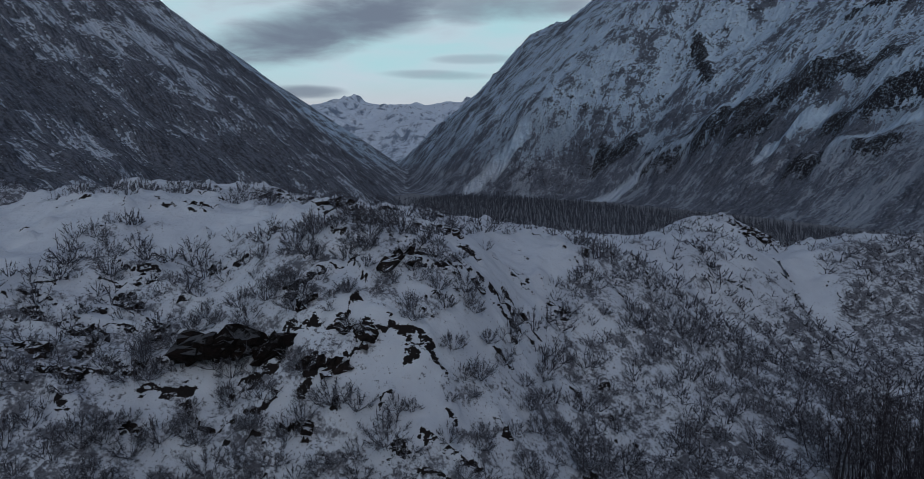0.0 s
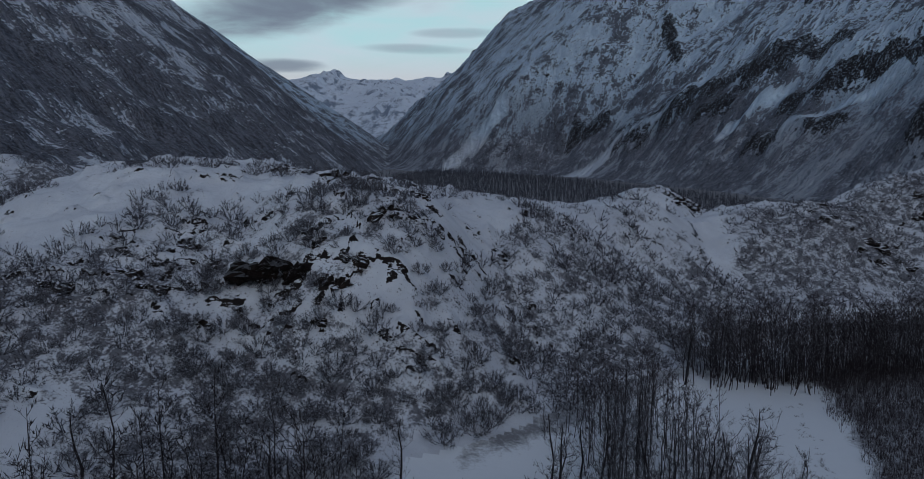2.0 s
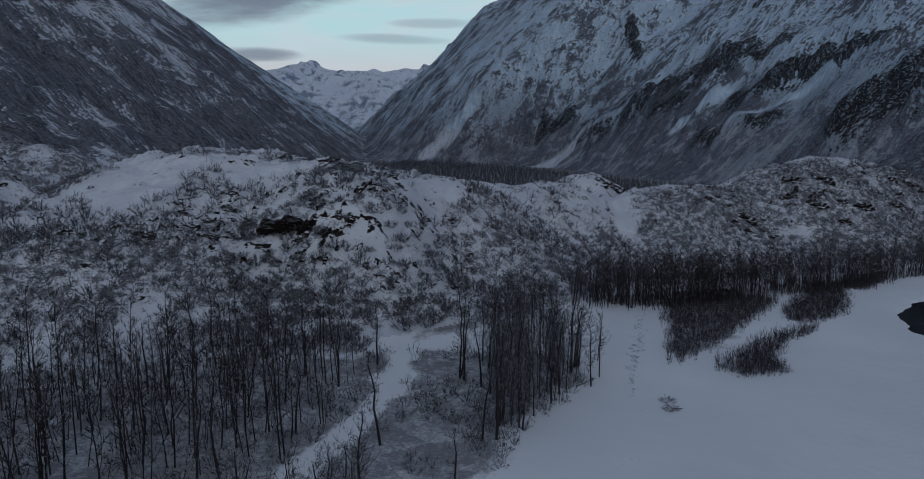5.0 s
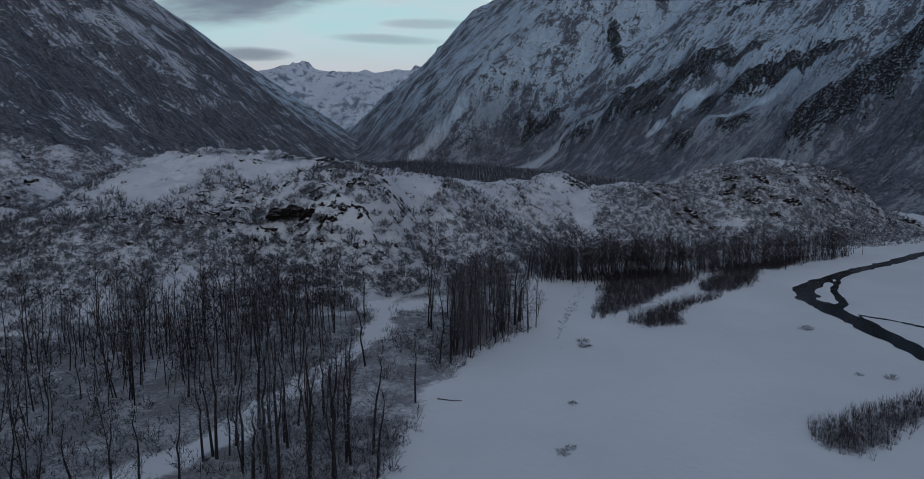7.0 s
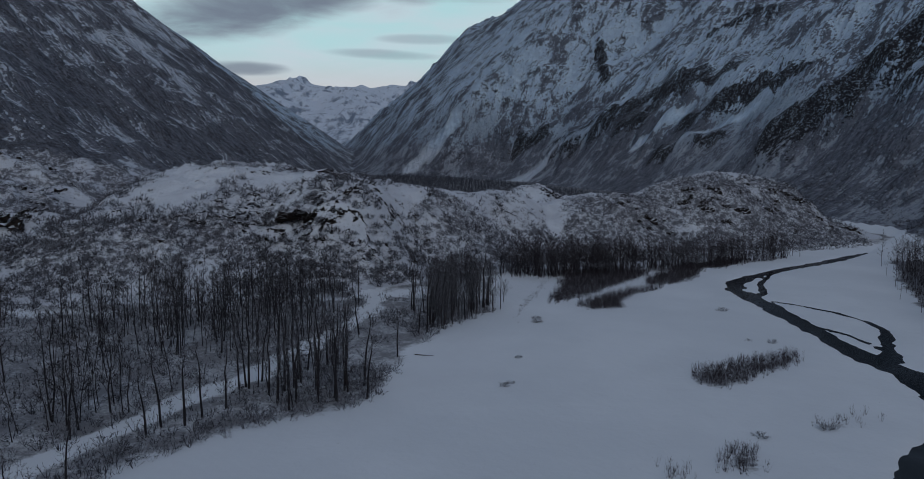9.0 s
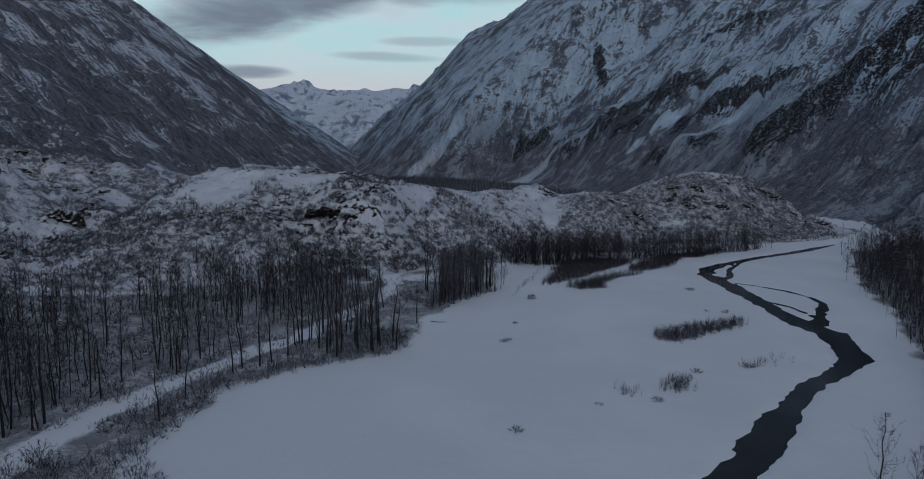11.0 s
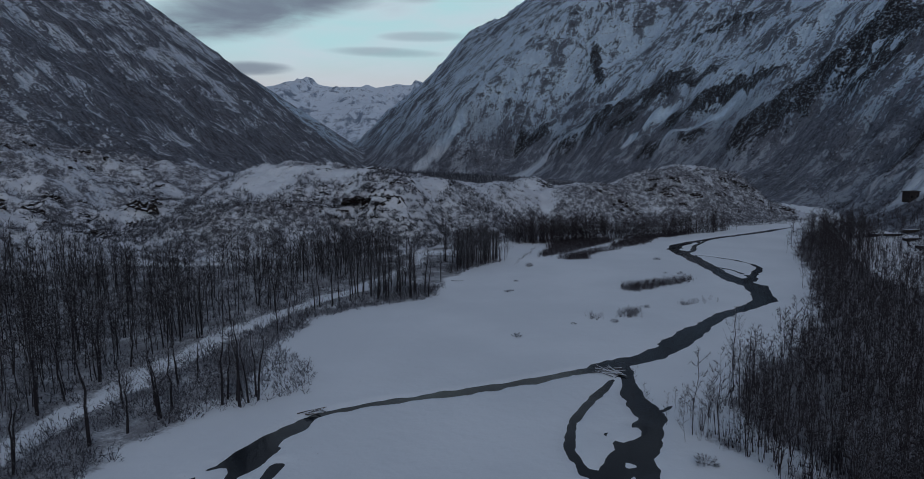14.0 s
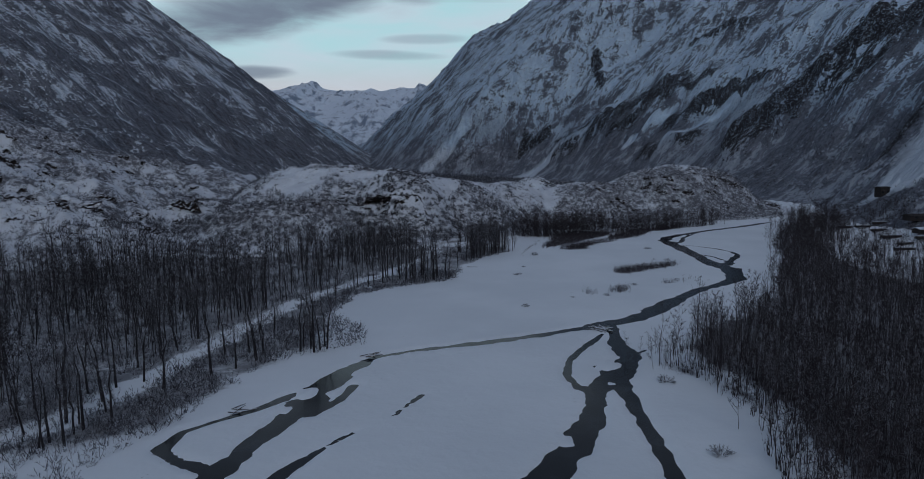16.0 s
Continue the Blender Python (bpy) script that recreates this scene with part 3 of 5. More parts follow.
def channel_depth(x, y):
    """How deep the river is cut into the flat, and the distance to its edge."""
    edge = np.full(np.shape(x), 1e9)
    near = (x > -80) & (x < 310) & (y > -395) & (y < 270)
    px, py = x[near], y[near]
    best, wide = np.full(px.shape, 1e9), np.ones(px.shape)
    for line in CHANNELS:
        for (ax, ay, aw), (bx, by, bw) in zip(line, line[1:]):
            dx, dy = bx - ax, by - ay
            u = np.clip(((px - ax) * dx + (py - ay) * dy) / (dx * dx + dy * dy), 0, 1)
            d = np.hypot(px - ax - u * dx, py - ay - u * dy) - aw - (bw - aw) * u
            wide = np.where(d < best, aw + (bw - aw) * u, wide)
            best = np.minimum(best, d)
    for ix, iy, r in ISLANDS:
        best = np.maximum(best, r - np.hypot(px - ix, (py - iy) * 0.55))
    ragged = np.clip(wide / 1.8, 0.3, 1.0)
    edge[near] = best + 0.32 + ragged * (0.5 * value_noise(px / 2.4, py / 2.4, 61) + 0.34 * value_noise(px / 1.5, py / 1.5, 63) + 0.5 * value_noise(px / 7, py / 7, 62))
    return 0.75 * step(1.25, -1.05, edge), edge


# ---- building helpers ----
def triangles(name, verts, faces, mat, smooth_shade=False):
    """A mesh from arrays of vertices and triangles."""
    verts, faces = np.asarray(verts, np.float32), np.asarray(faces, np.int32)
    me = bpy.data.meshes.new(name)
    me.vertices.add(len(verts))
    me.vertices.foreach_set("co", verts.ravel())
    k = faces.shape[1]
    me.loops.add(faces.size)
    me.loops.foreach_set("vertex_index", faces.ravel())
    me.polygons.add(len(faces))
    me.polygons.foreach_set("loop_start", np.arange(0, faces.size, k, dtype=np.int32))
    me.polygons.foreach_set("use_smooth", np.full(len(faces), smooth_shade))
    me.materials.append(mat)
    me.update(calc_edges=True)
    return me


def part(name, me, parent, label=""):
    ob = new(name, me)
    ob.parent = parent
    return tagged(ob, label)


def thing(name, label, category, group="", m=None):
    ob = new(name)
    ob.empty_display_size = 0.2
    if m is not None:
        ob.matrix_world = m
    return tagged(ob, label, category, group)


def from_bmesh(name, bm, mat, smooth_shade=False):
    me = bpy.data.meshes.new(name)
    bmesh.ops.recalc_face_normals(bm, faces=bm.faces)
    bm.to_mesh(me)
    bm.free()
    me.materials.append(mat)
    if smooth_shade:
        me.polygons.foreach_set("use_smooth", np.ones(len(me.polygons), bool))
    return me


def box(bm, size, at, turn=0.0, bevel=0.0):
    made = bmesh.ops.create_cube(bm, size=1.0, matrix=Matrix.Translation(at) @ Matrix.Rotation(turn, 4, "Z") @ Matrix.Diagonal((*size, 1)))
    if bevel:
        edges = list({e for v in made["verts"] for e in v.link_edges})
        bmesh.ops.bevel(bm, geom=edges, offset=bevel, segments=1, affect="EDGES")


# ---- the ground, the hills and the mountains ----
def inside(x, y, poly):
    """Which points lie in a polygon."""
    res = np.zeros(len(x), bool)
    for (ax, ay), (bx, by) in zip(poly, poly[1:] + poly[:1]):
        hit = ((ay > y) != (by > y)) & (x < (bx - ax) * (y - ay) / (by - ay + 1e-9) + ax)
        res ^= hit
    return res


def line_distance(x, y, line):
    best = np.full(np.shape(x), 1e9)
    for (ax, ay), (bx, by) in zip(line, line[1:]):
        dx, dy = bx - ax, by - ay
        u = np.clip(((x - ax) * dx + (y - ay) * dy) / (dx * dx + dy * dy), 0, 1)
        best = np.minimum(best, np.hypot(x - ax - u * dx, y - ay - u * dy))
    return best


LANE = [(-8.5, 48), (-7.5, 27), (-9.5, 8), (-11.5, 0), (-15, -10), (-20, -25), (-28, -46), (-33, -57), (-39, -75), (-42, -90), (-45, -107), (-48, -127), (-51, -144), (-52, -156), (-58, -168), (-80, -185)]
WEST_WOOD = [(25, 36), (24, 24), (11, 4), (6, -16), (2, -42), (-12, -52), (-24, -64), (-26, -90), (-24, -118), (-31, -136), (-35, -160), (-44, -168), (-70, -182), (-170, -180), (-190, -60), (-160, -12), (-110, 8), (-60, 20), (-30, 31), (-14, 36), (0, 38), (14, 38)]
STRIP = [(31, 75), (47, 75), (59, 78), (103, 95), (119, 102), (150, 124), (150, 131), (116, 112), (62, 92), (31, 82)]
EAST_WOOD = [(182, 112), (160, 70), (139, 30), (131, 2), (120, -20), (106, -50), (84, -87), (62, -110), (55, -122), (56, -132), (60, -143), (60, -158), (57, -180), (60, -215), (150, -215), (160, -110), (146, -60), (142, -20), (160, 24), (176, 62), (190, 104)]


def spaced(*runs):
    out = [np.array([runs[0][0]], float)]
    for a, b, size in runs:
        out.append(np.linspace(a, b, max(2, int(round((b - a) / size)) + 1))[1:])
    return np.concatenate(out)


THICKETS = [
    [(40.1, 31.4), (42.4, 41.1), (47.7, 58.7), (46.5, 60.3), (52.3, 78.5), (62.0, 84.8), (79.8, 85.5), (79.3, 79.6), (70.3, 67.2), (58.4, 51.6), (47.0, 38.6)],
    [(48.1, 31.2), (49.9, 26.4), (58.0, 28.1), (60.1, 32.3), (59.0, 34.2), (65.1, 45.0), (75.2, 52.9), (78.0, 57.8), (67.7, 51.2), (59.5, 43.8), (52.1, 36.0)],
    [(74, 62), (80, 76), (88, 86), (97, 98), (106, 104), (100, 86), (91, 70), (82, 62)],
    [(104, 97), (110, 106), (122, 116), (130, 122), (124, 112), (108, 93)],
    [(59.0, -27.3), (60.0, -32.9), (65.4, -32.2), (83.1, -17.3), (86.1, -11.6), (78.0, -15.1), (69.4, -19.2), (61.6, -23.8)],
    [(50.5, -63.0), (51.4, -65.5), (54.0, -65.5), (57.3, -59.4), (56.9, -56.6), (54.1, -57.7)],
    [(42.5, -65.8), (44.5, -66.6), (46.7, -66.6), (46.5, -64.7), (43.4, -64.2)],
    [(70, -52), (80, -47), (80, -45), (70, -49)],
    [(46, -132), (52, -134), (54, -140), (49, -138)],
    [(52, -142), (57, -147), (57, -158), (54, -152)],
]


GX = spaced((-4900, -1500, 200), (-1500, -620, 40), (-620, -300, 9), (-300, -150, 3.6), (-150, -45, 1.7), (-45, 125, 1.0), (125, 260, 1.8), (260, 420, 3.2), (420, 700, 7), (700, 1500, 40), (1500, 4900, 200))
GY = spaced((-1200, -400, 40), (-400, -185, 6), (-185, 60, 1.0), (60, 245, 1.6), (245, 700, 4.6), (700, 1100, 6), (1100, 2300, 20), (2300, 4900, 90))
gx, gy = np.meshgrid(GX, GY)
gz = height(gx, gy)
cut, river_d = channel_depth(gx, gy)
gz = gz - cut
gx3 = np.stack([gx, gy, gz], -1).reshape(-1, 3)
nx, ny = len(GX), len(GY)


def region_of(x, y):
    """Which landform a place belongs to: its number in REGIONS."""
    hill, left, right, foot = hills(x, y), left_wall(x, y), right_wall(x, y), bench(x, y)
    res = np.zeros(len(x), int)
    res[(hill > 1.2) & (x < 38)] = 1
    res[(hill > 1.2) & (x >= 38)] = 2
    res[(foot > 2.0) & (foot + 3 > hill)] = 3
    res[(left > np.maximum(hill, 4)) & ((left > foot) | (left > 7))] = 4
    res[right > np.maximum(hill, 4)] = 5
    ridge = np.maximum(far_left_wall(x, y), far_right_wall(x, y))
    res[(y > 830) & (ridge > np.maximum(left, 4)) & (right < ridge)] = 6
    return res


def grid_quads(count_x, count_y):
    c = (np.arange(count_y - 1)[:, None] * count_x + np.arange(count_x - 1)[None]).ravel()
    return np.stack([c, c + 1, c + 1 + count_x, c + count_x], 1)


quads = grid_quads(nx, ny)
cx = 0.5 * (gx[:-1, :-1] + gx[1:, 1:]).ravel()
cy = 0.5 * (gy[:-1, :-1] + gy[1:, 1:]).ravel()
region = region_of(cx, cy)
REGIONS = [
    ("ground", M_PLAIN, "flat valley floor under smooth fresh snow", "ground"),
    ("rocky_hill", M_HILL, "broad rocky knoll under thin snow with heather and shrubs", "hill"),
    ("rocky_hill", M_HILL, "long low rocky hill under snow beside the river", "hill"),
    ("foothill", M_HILL, "snowy foothill bench with scrub and low rock", "hill"),
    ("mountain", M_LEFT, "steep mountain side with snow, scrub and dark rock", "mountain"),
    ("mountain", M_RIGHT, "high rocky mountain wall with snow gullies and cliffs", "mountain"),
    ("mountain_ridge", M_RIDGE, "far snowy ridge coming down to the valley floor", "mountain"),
]
# finer ground where the hills are passed close by: x and y from and to, spacing
CLOSE = {1: (-104, 36, 40, 122, 0.45), 2: (50, 222, 112, 222, 0.85), 3: (-262, -108, -45, 235, 1.25)}
for k, (name, mat, label, category) in enumerate(REGIONS):
    mine = region == k
    rim = [np.zeros((0, 3))]
    corners = [np.zeros((0, 4), int)]
    if k in CLOSE:
        x0, x1, y0, y1, gap = CLOSE[k]
        spare = mine & (cx > x0 + 5) & (cx < x1 - 5) & (cy > y0 + 5) & (cy < y1 - 5)
        for ox, oy in ((-4, -4), (4, -4), (-4, 4), (4, 4), (0, 4), (0, -4)):
            spare[spare] = region_of(cx[spare] + ox, cy[spare] + oy) == k
        mine &= ~spare
        fx, fy = np.meshgrid(np.arange(x0, x1, gap), np.arange(y0, y1, gap))
        fine = np.stack([fx, fy, height(fx, fy) + ledges(fx, fy)[0]], -1).reshape(-1, 3)
        fq = grid_quads(fx.shape[1], fx.shape[0])
        middle = fine[fq].mean(1)
        fq = fq[region_of(middle[:, 0], middle[:, 1]) == k]
        rim, corners = [fine], [fq]
    rim.append(gx3)
    corners.append(quads[mine] + len(rim[0]) if k in CLOSE else quads[mine])
    points, some = np.concatenate(rim), np.concatenate(corners)
    used, index = np.unique(some, return_inverse=True)
    ob = new(name, triangles(name, points[used], index.reshape(-1, 4), mat, True))
    tagged(ob, label, category, kind="structure" if k == 0 else "")
    if k in CLOSE:
        bare = ledges(points[used][:, 0], points[used][:, 1])[1]
        ob.data.attributes.new("bare", "FLOAT", "POINT").data.foreach_set("value", bare.astype(np.float32))

# the far range is a sheet of its own behind the valley
rx, ry = np.meshgrid(np.arange(-2000, 500, 11.0), np.concatenate([np.arange(1950, 3300, 22.0), np.arange(3300, 3760, 9.0), np.arange(3760, 4300, 60.0)]))
range_points = np.stack([rx, ry, far_range(rx, ry)], -1).reshape(-1, 3)
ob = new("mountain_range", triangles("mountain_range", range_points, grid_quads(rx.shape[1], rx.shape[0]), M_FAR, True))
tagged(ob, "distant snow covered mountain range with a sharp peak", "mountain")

# where the rock ribs stand bare
for ob in [o for o in scene.collection.objects if o.name.startswith("mountain") and o.name != "mountain_range"]:
    co = np.empty(len(ob.data.vertices) * 3, np.float32)
    ob.data.vertices.foreach_get("co", co)
    bare = ribs(co[0::3].astype(float), co[1::3].astype(float))[1] * (co[0::3] > -100) - 1.45 * fans(co[0::3].astype(float), co[1::3].astype(float))
    px, py = co[0::3].astype(float), co[1::3].astype(float)
    if ob.data.materials[0] == M_RIGHT:
        ys = np.arange(-400.0, 5000.0, 20.0)
        foot = np.convolve(np.pad(np.interp(ys, RIGHT_Y, RIGHT_X), 6, "edge"), np.ones(13) / 13, "valid")
        broad = np.convolve(np.pad(foot, 35, "edge"), np.ones(71) / 71, "valid")
        down = px - np.interp(py, ys, foot)
        across = py + np.interp(py, ys, np.gradient(broad, ys)) * down
    else:
        down, across = -px, py + 0.28 * px
    ob.data.attributes.new("fall", "FLOAT_VECTOR", "POINT").data.foreach_set("vector", np.stack([across, down * 1.25, np.zeros(len(px))], 1).astype(np.float32).ravel())
    ob.data.attributes.new("crags", "FLOAT", "POINT").data.foreach_set("value", bare.astype(np.float32))

# where brush and dead grass show through the snow of the flat
flat_floor = bpy.data.objects["ground"].data
co = np.empty(len(flat_floor.vertices) * 3, np.float32)
flat_floor.vertices.foreach_get("co", co)
vx, vy = co[0::3].astype(float), co[1::3].astype(float)
vx, vy = vx + 2.0 * value_noise(vx / 6, vy / 6, 73), vy + 2.0 * value_noise(vx / 6, vy / 6, 74)
growth = np.zeros(len(vx))
for k in range(12):
    ox, oy = 3.2 * math.sqrt((k + 0.5) / 12) * math.cos(2.4 * k), 3.2 * math.sqrt((k + 0.5) / 12) * math.sin(2.4 * k)
    growth += (inside(vx + ox, vy + oy, WEST_WOOD) | inside(vx + ox, vy + oy, EAST_WOOD) | inside(vx + ox, vy + oy, STRIP)) / 12
    growth += 0.45 * inside(vx + ox, vy + oy, EAST_WOOD) / 12 + 0.06 * inside(vx + ox, vy + oy, WEST_WOOD) / 12
    for poly in THICKETS:
        growth += 1.1 * inside(vx + 0.7 * ox, vy + 0.7 * oy, poly) / 12
growth = np.maximum(growth, step(0.1, 0.9, hills(vx, vy)))
growth *= step(1.2, 3.8, line_distance(vx, vy, LANE))
growth = np.maximum(growth, np.maximum(1.7 * step(270, 310, vy), 0.8 * step(-88, -102, vx) * step(25, 45, vy)))
flat_floor.attributes.new("growth", "FLOAT", "POINT").data.foreach_set("value", growth.astype(np.float32))

# the water lies in the channels
wx, wy = np.meshgrid(np.arange(-60, 262, 3.0), np.arange(-391, 225, 3.0))
_, wd = channel_depth(wx, wy)
keep = wd < 5.0
wn = wx.shape[1]
wc = (np.arange(wx.shape[0] - 1)[:, None] * wn + np.arange(wn - 1)[None]).ravel()
near = (keep[:-1, :-1] | keep[1:, 1:] | keep[1:, :-1] | keep[:-1, 1:]).ravel()
wq = np.stack([wc, wc + 1, wc + 1 + wn, wc + wn], 1)[near]
used, index = np.unique(wq, return_inverse=True)
wv = np.stack([wx.ravel(), wy.ravel(), np.full(wx.size, -0.32)], 1)[used]
river = new("river", triangles("river", wv, index.reshape(-1, 4), M_WATER))
tagged(river, "dark braided river of open water between snow banks", "river", kind="structure")


# ---- plants ----
def tube(points, radii, sides, rng):
    """Vertices and triangles of a tapered limb along points."""
    points = np.asarray(points, float)
    verts, faces = [], []
    for k, (p, r) in enumerate(zip(points, radii)):
        d = points[min(k + 1, len(points) - 1)] - points[max(k - 1, 0)]
        d = d / (np.linalg.norm(d) + 1e-9)
        a = np.cross(d, (0.31, 0.95, 0.1)); a /= np.linalg.norm(a)
        b = np.cross(d, a)
        for s in range(sides):
            w = 2 * math.pi * s / sides
            verts.append(p + r * (math.cos(w) * a + math.sin(w) * b))
        if k:
            for s in range(sides):
                i, j = (k - 1) * sides + s, (k - 1) * sides + (s + 1) % sides
                faces += [(i, j, j + sides), (i, j + sides, i + sides)]
    return np.array(verts), np.array(faces)


def join(pieces):
    verts, faces, n = [], [], 0
    for v, f in pieces:
        verts.append(v)
        faces.append(f + n)
        n += len(v)
    return np.concatenate(verts), np.concatenate(faces)


def sliver(p, q, width, rng):
    d = np.asarray(q, float) - p
    a = np.cross(d, rng.normal(size=3))
    a *= width / (np.linalg.norm(a) + 1e-9)
    return np.array([p - a, p + a, q]), np.array([(0, 1, 2)])


def grow_twigs(out, base, tip, count, reach, width, rng, lift=0.35):
    """Fine twigs on a branch from base to tip."""
    way = (tip - base) / (np.linalg.norm(tip - base) + 1e-9)
    for _ in range(count):
        f = rng.uniform(0.25, 1.0)
        p = base * (1 - f) + tip * f
        d = 0.55 * way + rng.normal(0, 0.62, 3) + (0, 0, lift)
        out.append(sliver(p, p + d / (np.linalg.norm(d) + 1e-9) * reach * rng.uniform(0.4, 1.2) * (1.2 - 0.5 * f), width, rng))


def bare_tree(seed, tall, limbs, spread, thick, lean=0.03, twigs=6, sides=6):
    """Trunk and crown, as arrays, of a leafless tree standing at the origin."""
    rng = np.random.default_rng(seed)
    tilt, bend = rng.normal(0, lean, 2), rng.normal(0, 0.22, (8, 2))
    zs = np.linspace(-0.4, tall, 8)
    line = np.stack([tilt[0] * zs + bend[:, 0] * (zs.clip(0) / tall) ** 1.2, tilt[1] * zs + bend[:, 1] * (zs.clip(0) / tall) ** 1.2, zs], 1)
    trunk = [tube(line, thick * (1.02 - zs.clip(0) / tall) ** 0.8 + 0.018, sides, rng)]
    crown = []
    for k in range(limbs):
        share = (k + rng.random()) / limbs
        h = tall * (0.24 + 0.74 * share)
        base = np.array([np.interp(h, zs, line[:, 0]), np.interp(h, zs, line[:, 1]), h])
        w = rng.random() * 6.283
        reach = spread * (0.55 + 0.55 * math.sin(math.pi * min(1.0, share * 1.1))) * (1.1 - 0.5 * share) * rng.uniform(0.6, 1.25)
        rise = rng.uniform(0.55, 1.5) * reach
        out = np.array([math.cos(w), math.sin(w), 0])
        mid = base + out * reach * 0.55 + (0, 0, rise * 0.32) + rng.normal(0, 0.12, 3)
        tip = base + out * reach + (0, 0, rise) + rng.normal(0, 0.18, 3)
        r = thick * 0.17 * (1.1 - h / tall) + 0.012
        crown.append(tube([base, mid, tip], [r, r * 0.6, 0.008], 3, rng))
        for b in range(4):
            f = (b + rng.random()) / 4
            p = base + (mid - base) * 2 * f if f < 0.5 else mid + (tip - mid) * (2 * f - 1)
            q = p + out * rng.uniform(-0.1, 0.5) * reach * 0.7 + rng.normal(0, 0.30, 3) * reach * 0.6 + (0, 0, rng.uniform(0.2, 0.7) * reach * 0.6)
            crown.append(sliver(p, q, 0.026, rng))
            grow_twigs(crown, p, q, twigs, 0.62, 0.017, rng)
    return join(trunk), join(crown)


def light_tree(seed, tall, spread, thick, lean, twigs=6, width=0.045):
    """A slighter tree for the depth of a wood."""
    rng = np.random.default_rng(seed)
    tilt = rng.normal(0, lean, 2)
    zs = np.array([-0.4, tall * 0.35, tall * 0.7, tall])
    line = np.stack([tilt[0] * zs + rng.normal(0, 0.15, 4), tilt[1] * zs + rng.normal(0, 0.15, 4), zs], 1)
    trunk = [tube(line, [thick, thick * 0.75, thick * 0.45, 0.02], 3, rng)]
    crown = []
    for k in range(15):
        share = (k + rng.random()) / 15
        h = tall * (0.25 + 0.72 * share)
        base = np.array([np.interp(h, zs, line[:, 0]), np.interp(h, zs, line[:, 1]), h])
        w = rng.random() * 6.283
        reach = spread * (1.15 - 0.7 * share) * rng.uniform(0.6, 1.2)
        tip = base + (math.cos(w) * reach, math.sin(w) * reach, rng.uniform(0.6, 1.5) * reach)
        crown.append(sliver(base, tip, 0.036, rng))
        grow_twigs(crown, base, tip, twigs, 1.0, width, rng)
    return join(trunk), join(crown)


def shrub(seed, tall, wide, stems, twigs=20, width=0.03, spread=1.32):
    """A leafless bush: stems that fan out from one root, each with fine twigs."""
    rng = np.random.default_rng(seed)
    out = []
    for k in range(stems):
        w, lean = rng.random() * 6.283, math.sqrt((k + rng.random()) / stems) * 1.15 * spread
        long_ = rng.uniform(0.7, 1.05)
        tip = np.array([math.cos(w) * math.sin(lean) * wide, math.sin(w) * math.sin(lean) * wide, math.cos(lean) * tall + 0.12 * tall]) * long_
        base = np.array([math.cos(w), math.sin(w), 0]) * 0.10 * wide - (0, 0, 0.12)
        mid = base * 0.45 + tip * 0.55 + rng.normal(0, 0.06, 3) * wide - (0, 0, 0.05 * tall * math.sin(lean))
        out += [sliver(base, mid + (mid - base) * 0.2, width * 1.3, rng), sliver(mid, tip, width, rng)]
        grow_twigs(out, mid * 0.7 + base * 0.3, tip, max(1, twigs // stems), 0.24 * tall, width * 0.85, rng, 0.12)
    return join(out)


def scattered(name, kinds, spots, sizes, rng, mat, label, category, sink=0.0):
    """Many plants as one object: kinds are arrays, spots rows of x, y, z."""
    verts, faces, n = [], [], 0
    pick = rng.integers(0, len(kinds), len(spots))
    turn = rng.random(len(spots)) * 6.283
    for k, (v, f) in enumerate(kinds):
        at = np.flatnonzero(pick == k)
        if not len(at):
            continue
        c, s, z = np.cos(turn[at])[:, None], np.sin(turn[at])[:, None], sizes[at][:, None]
        x = (v[None, :, 0] * c - v[None, :, 1] * s) * z + spots[at, 0:1]
        y = (v[None, :, 0] * s + v[None, :, 1] * c) * z + spots[at, 1:2]
        h = v[None, :, 2] * z + spots[at, 2:3] - sink
        verts.append(np.stack([x, y, h], -1).reshape(-1, 3))
        faces.append((f[None] + (np.arange(len(at)) * len(v))[:, None, None] + n).reshape(-1, 3))
        n += len(at) * len(v)
    ob = new(name, triangles(name, np.concatenate(verts), np.concatenate(faces), mat))
    return tagged(ob, label, category, kind="stuff")


def sown(rng, poly, gap, tries=1.0):
    """Places in a polygon, jittered, about gap metres apart."""
    p = np.array(poly)
    (x0, y0), (x1, y1) = p.min(0), p.max(0)
    xs, ys = np.meshgrid(np.arange(x0, x1, gap), np.arange(y0, y1, gap))
    xs, ys = xs.ravel() + rng.uniform(-0.75, 0.75, xs.size) * gap, ys.ravel() + rng.uniform(-0.75, 0.75, ys.size) * gap
    ok = inside(xs, ys, poly)
    return xs[ok], ys[ok]


def on_ground(x, y):
    return np.stack([x, y, height(x, y) + ledges(x, y)[0]], 1)


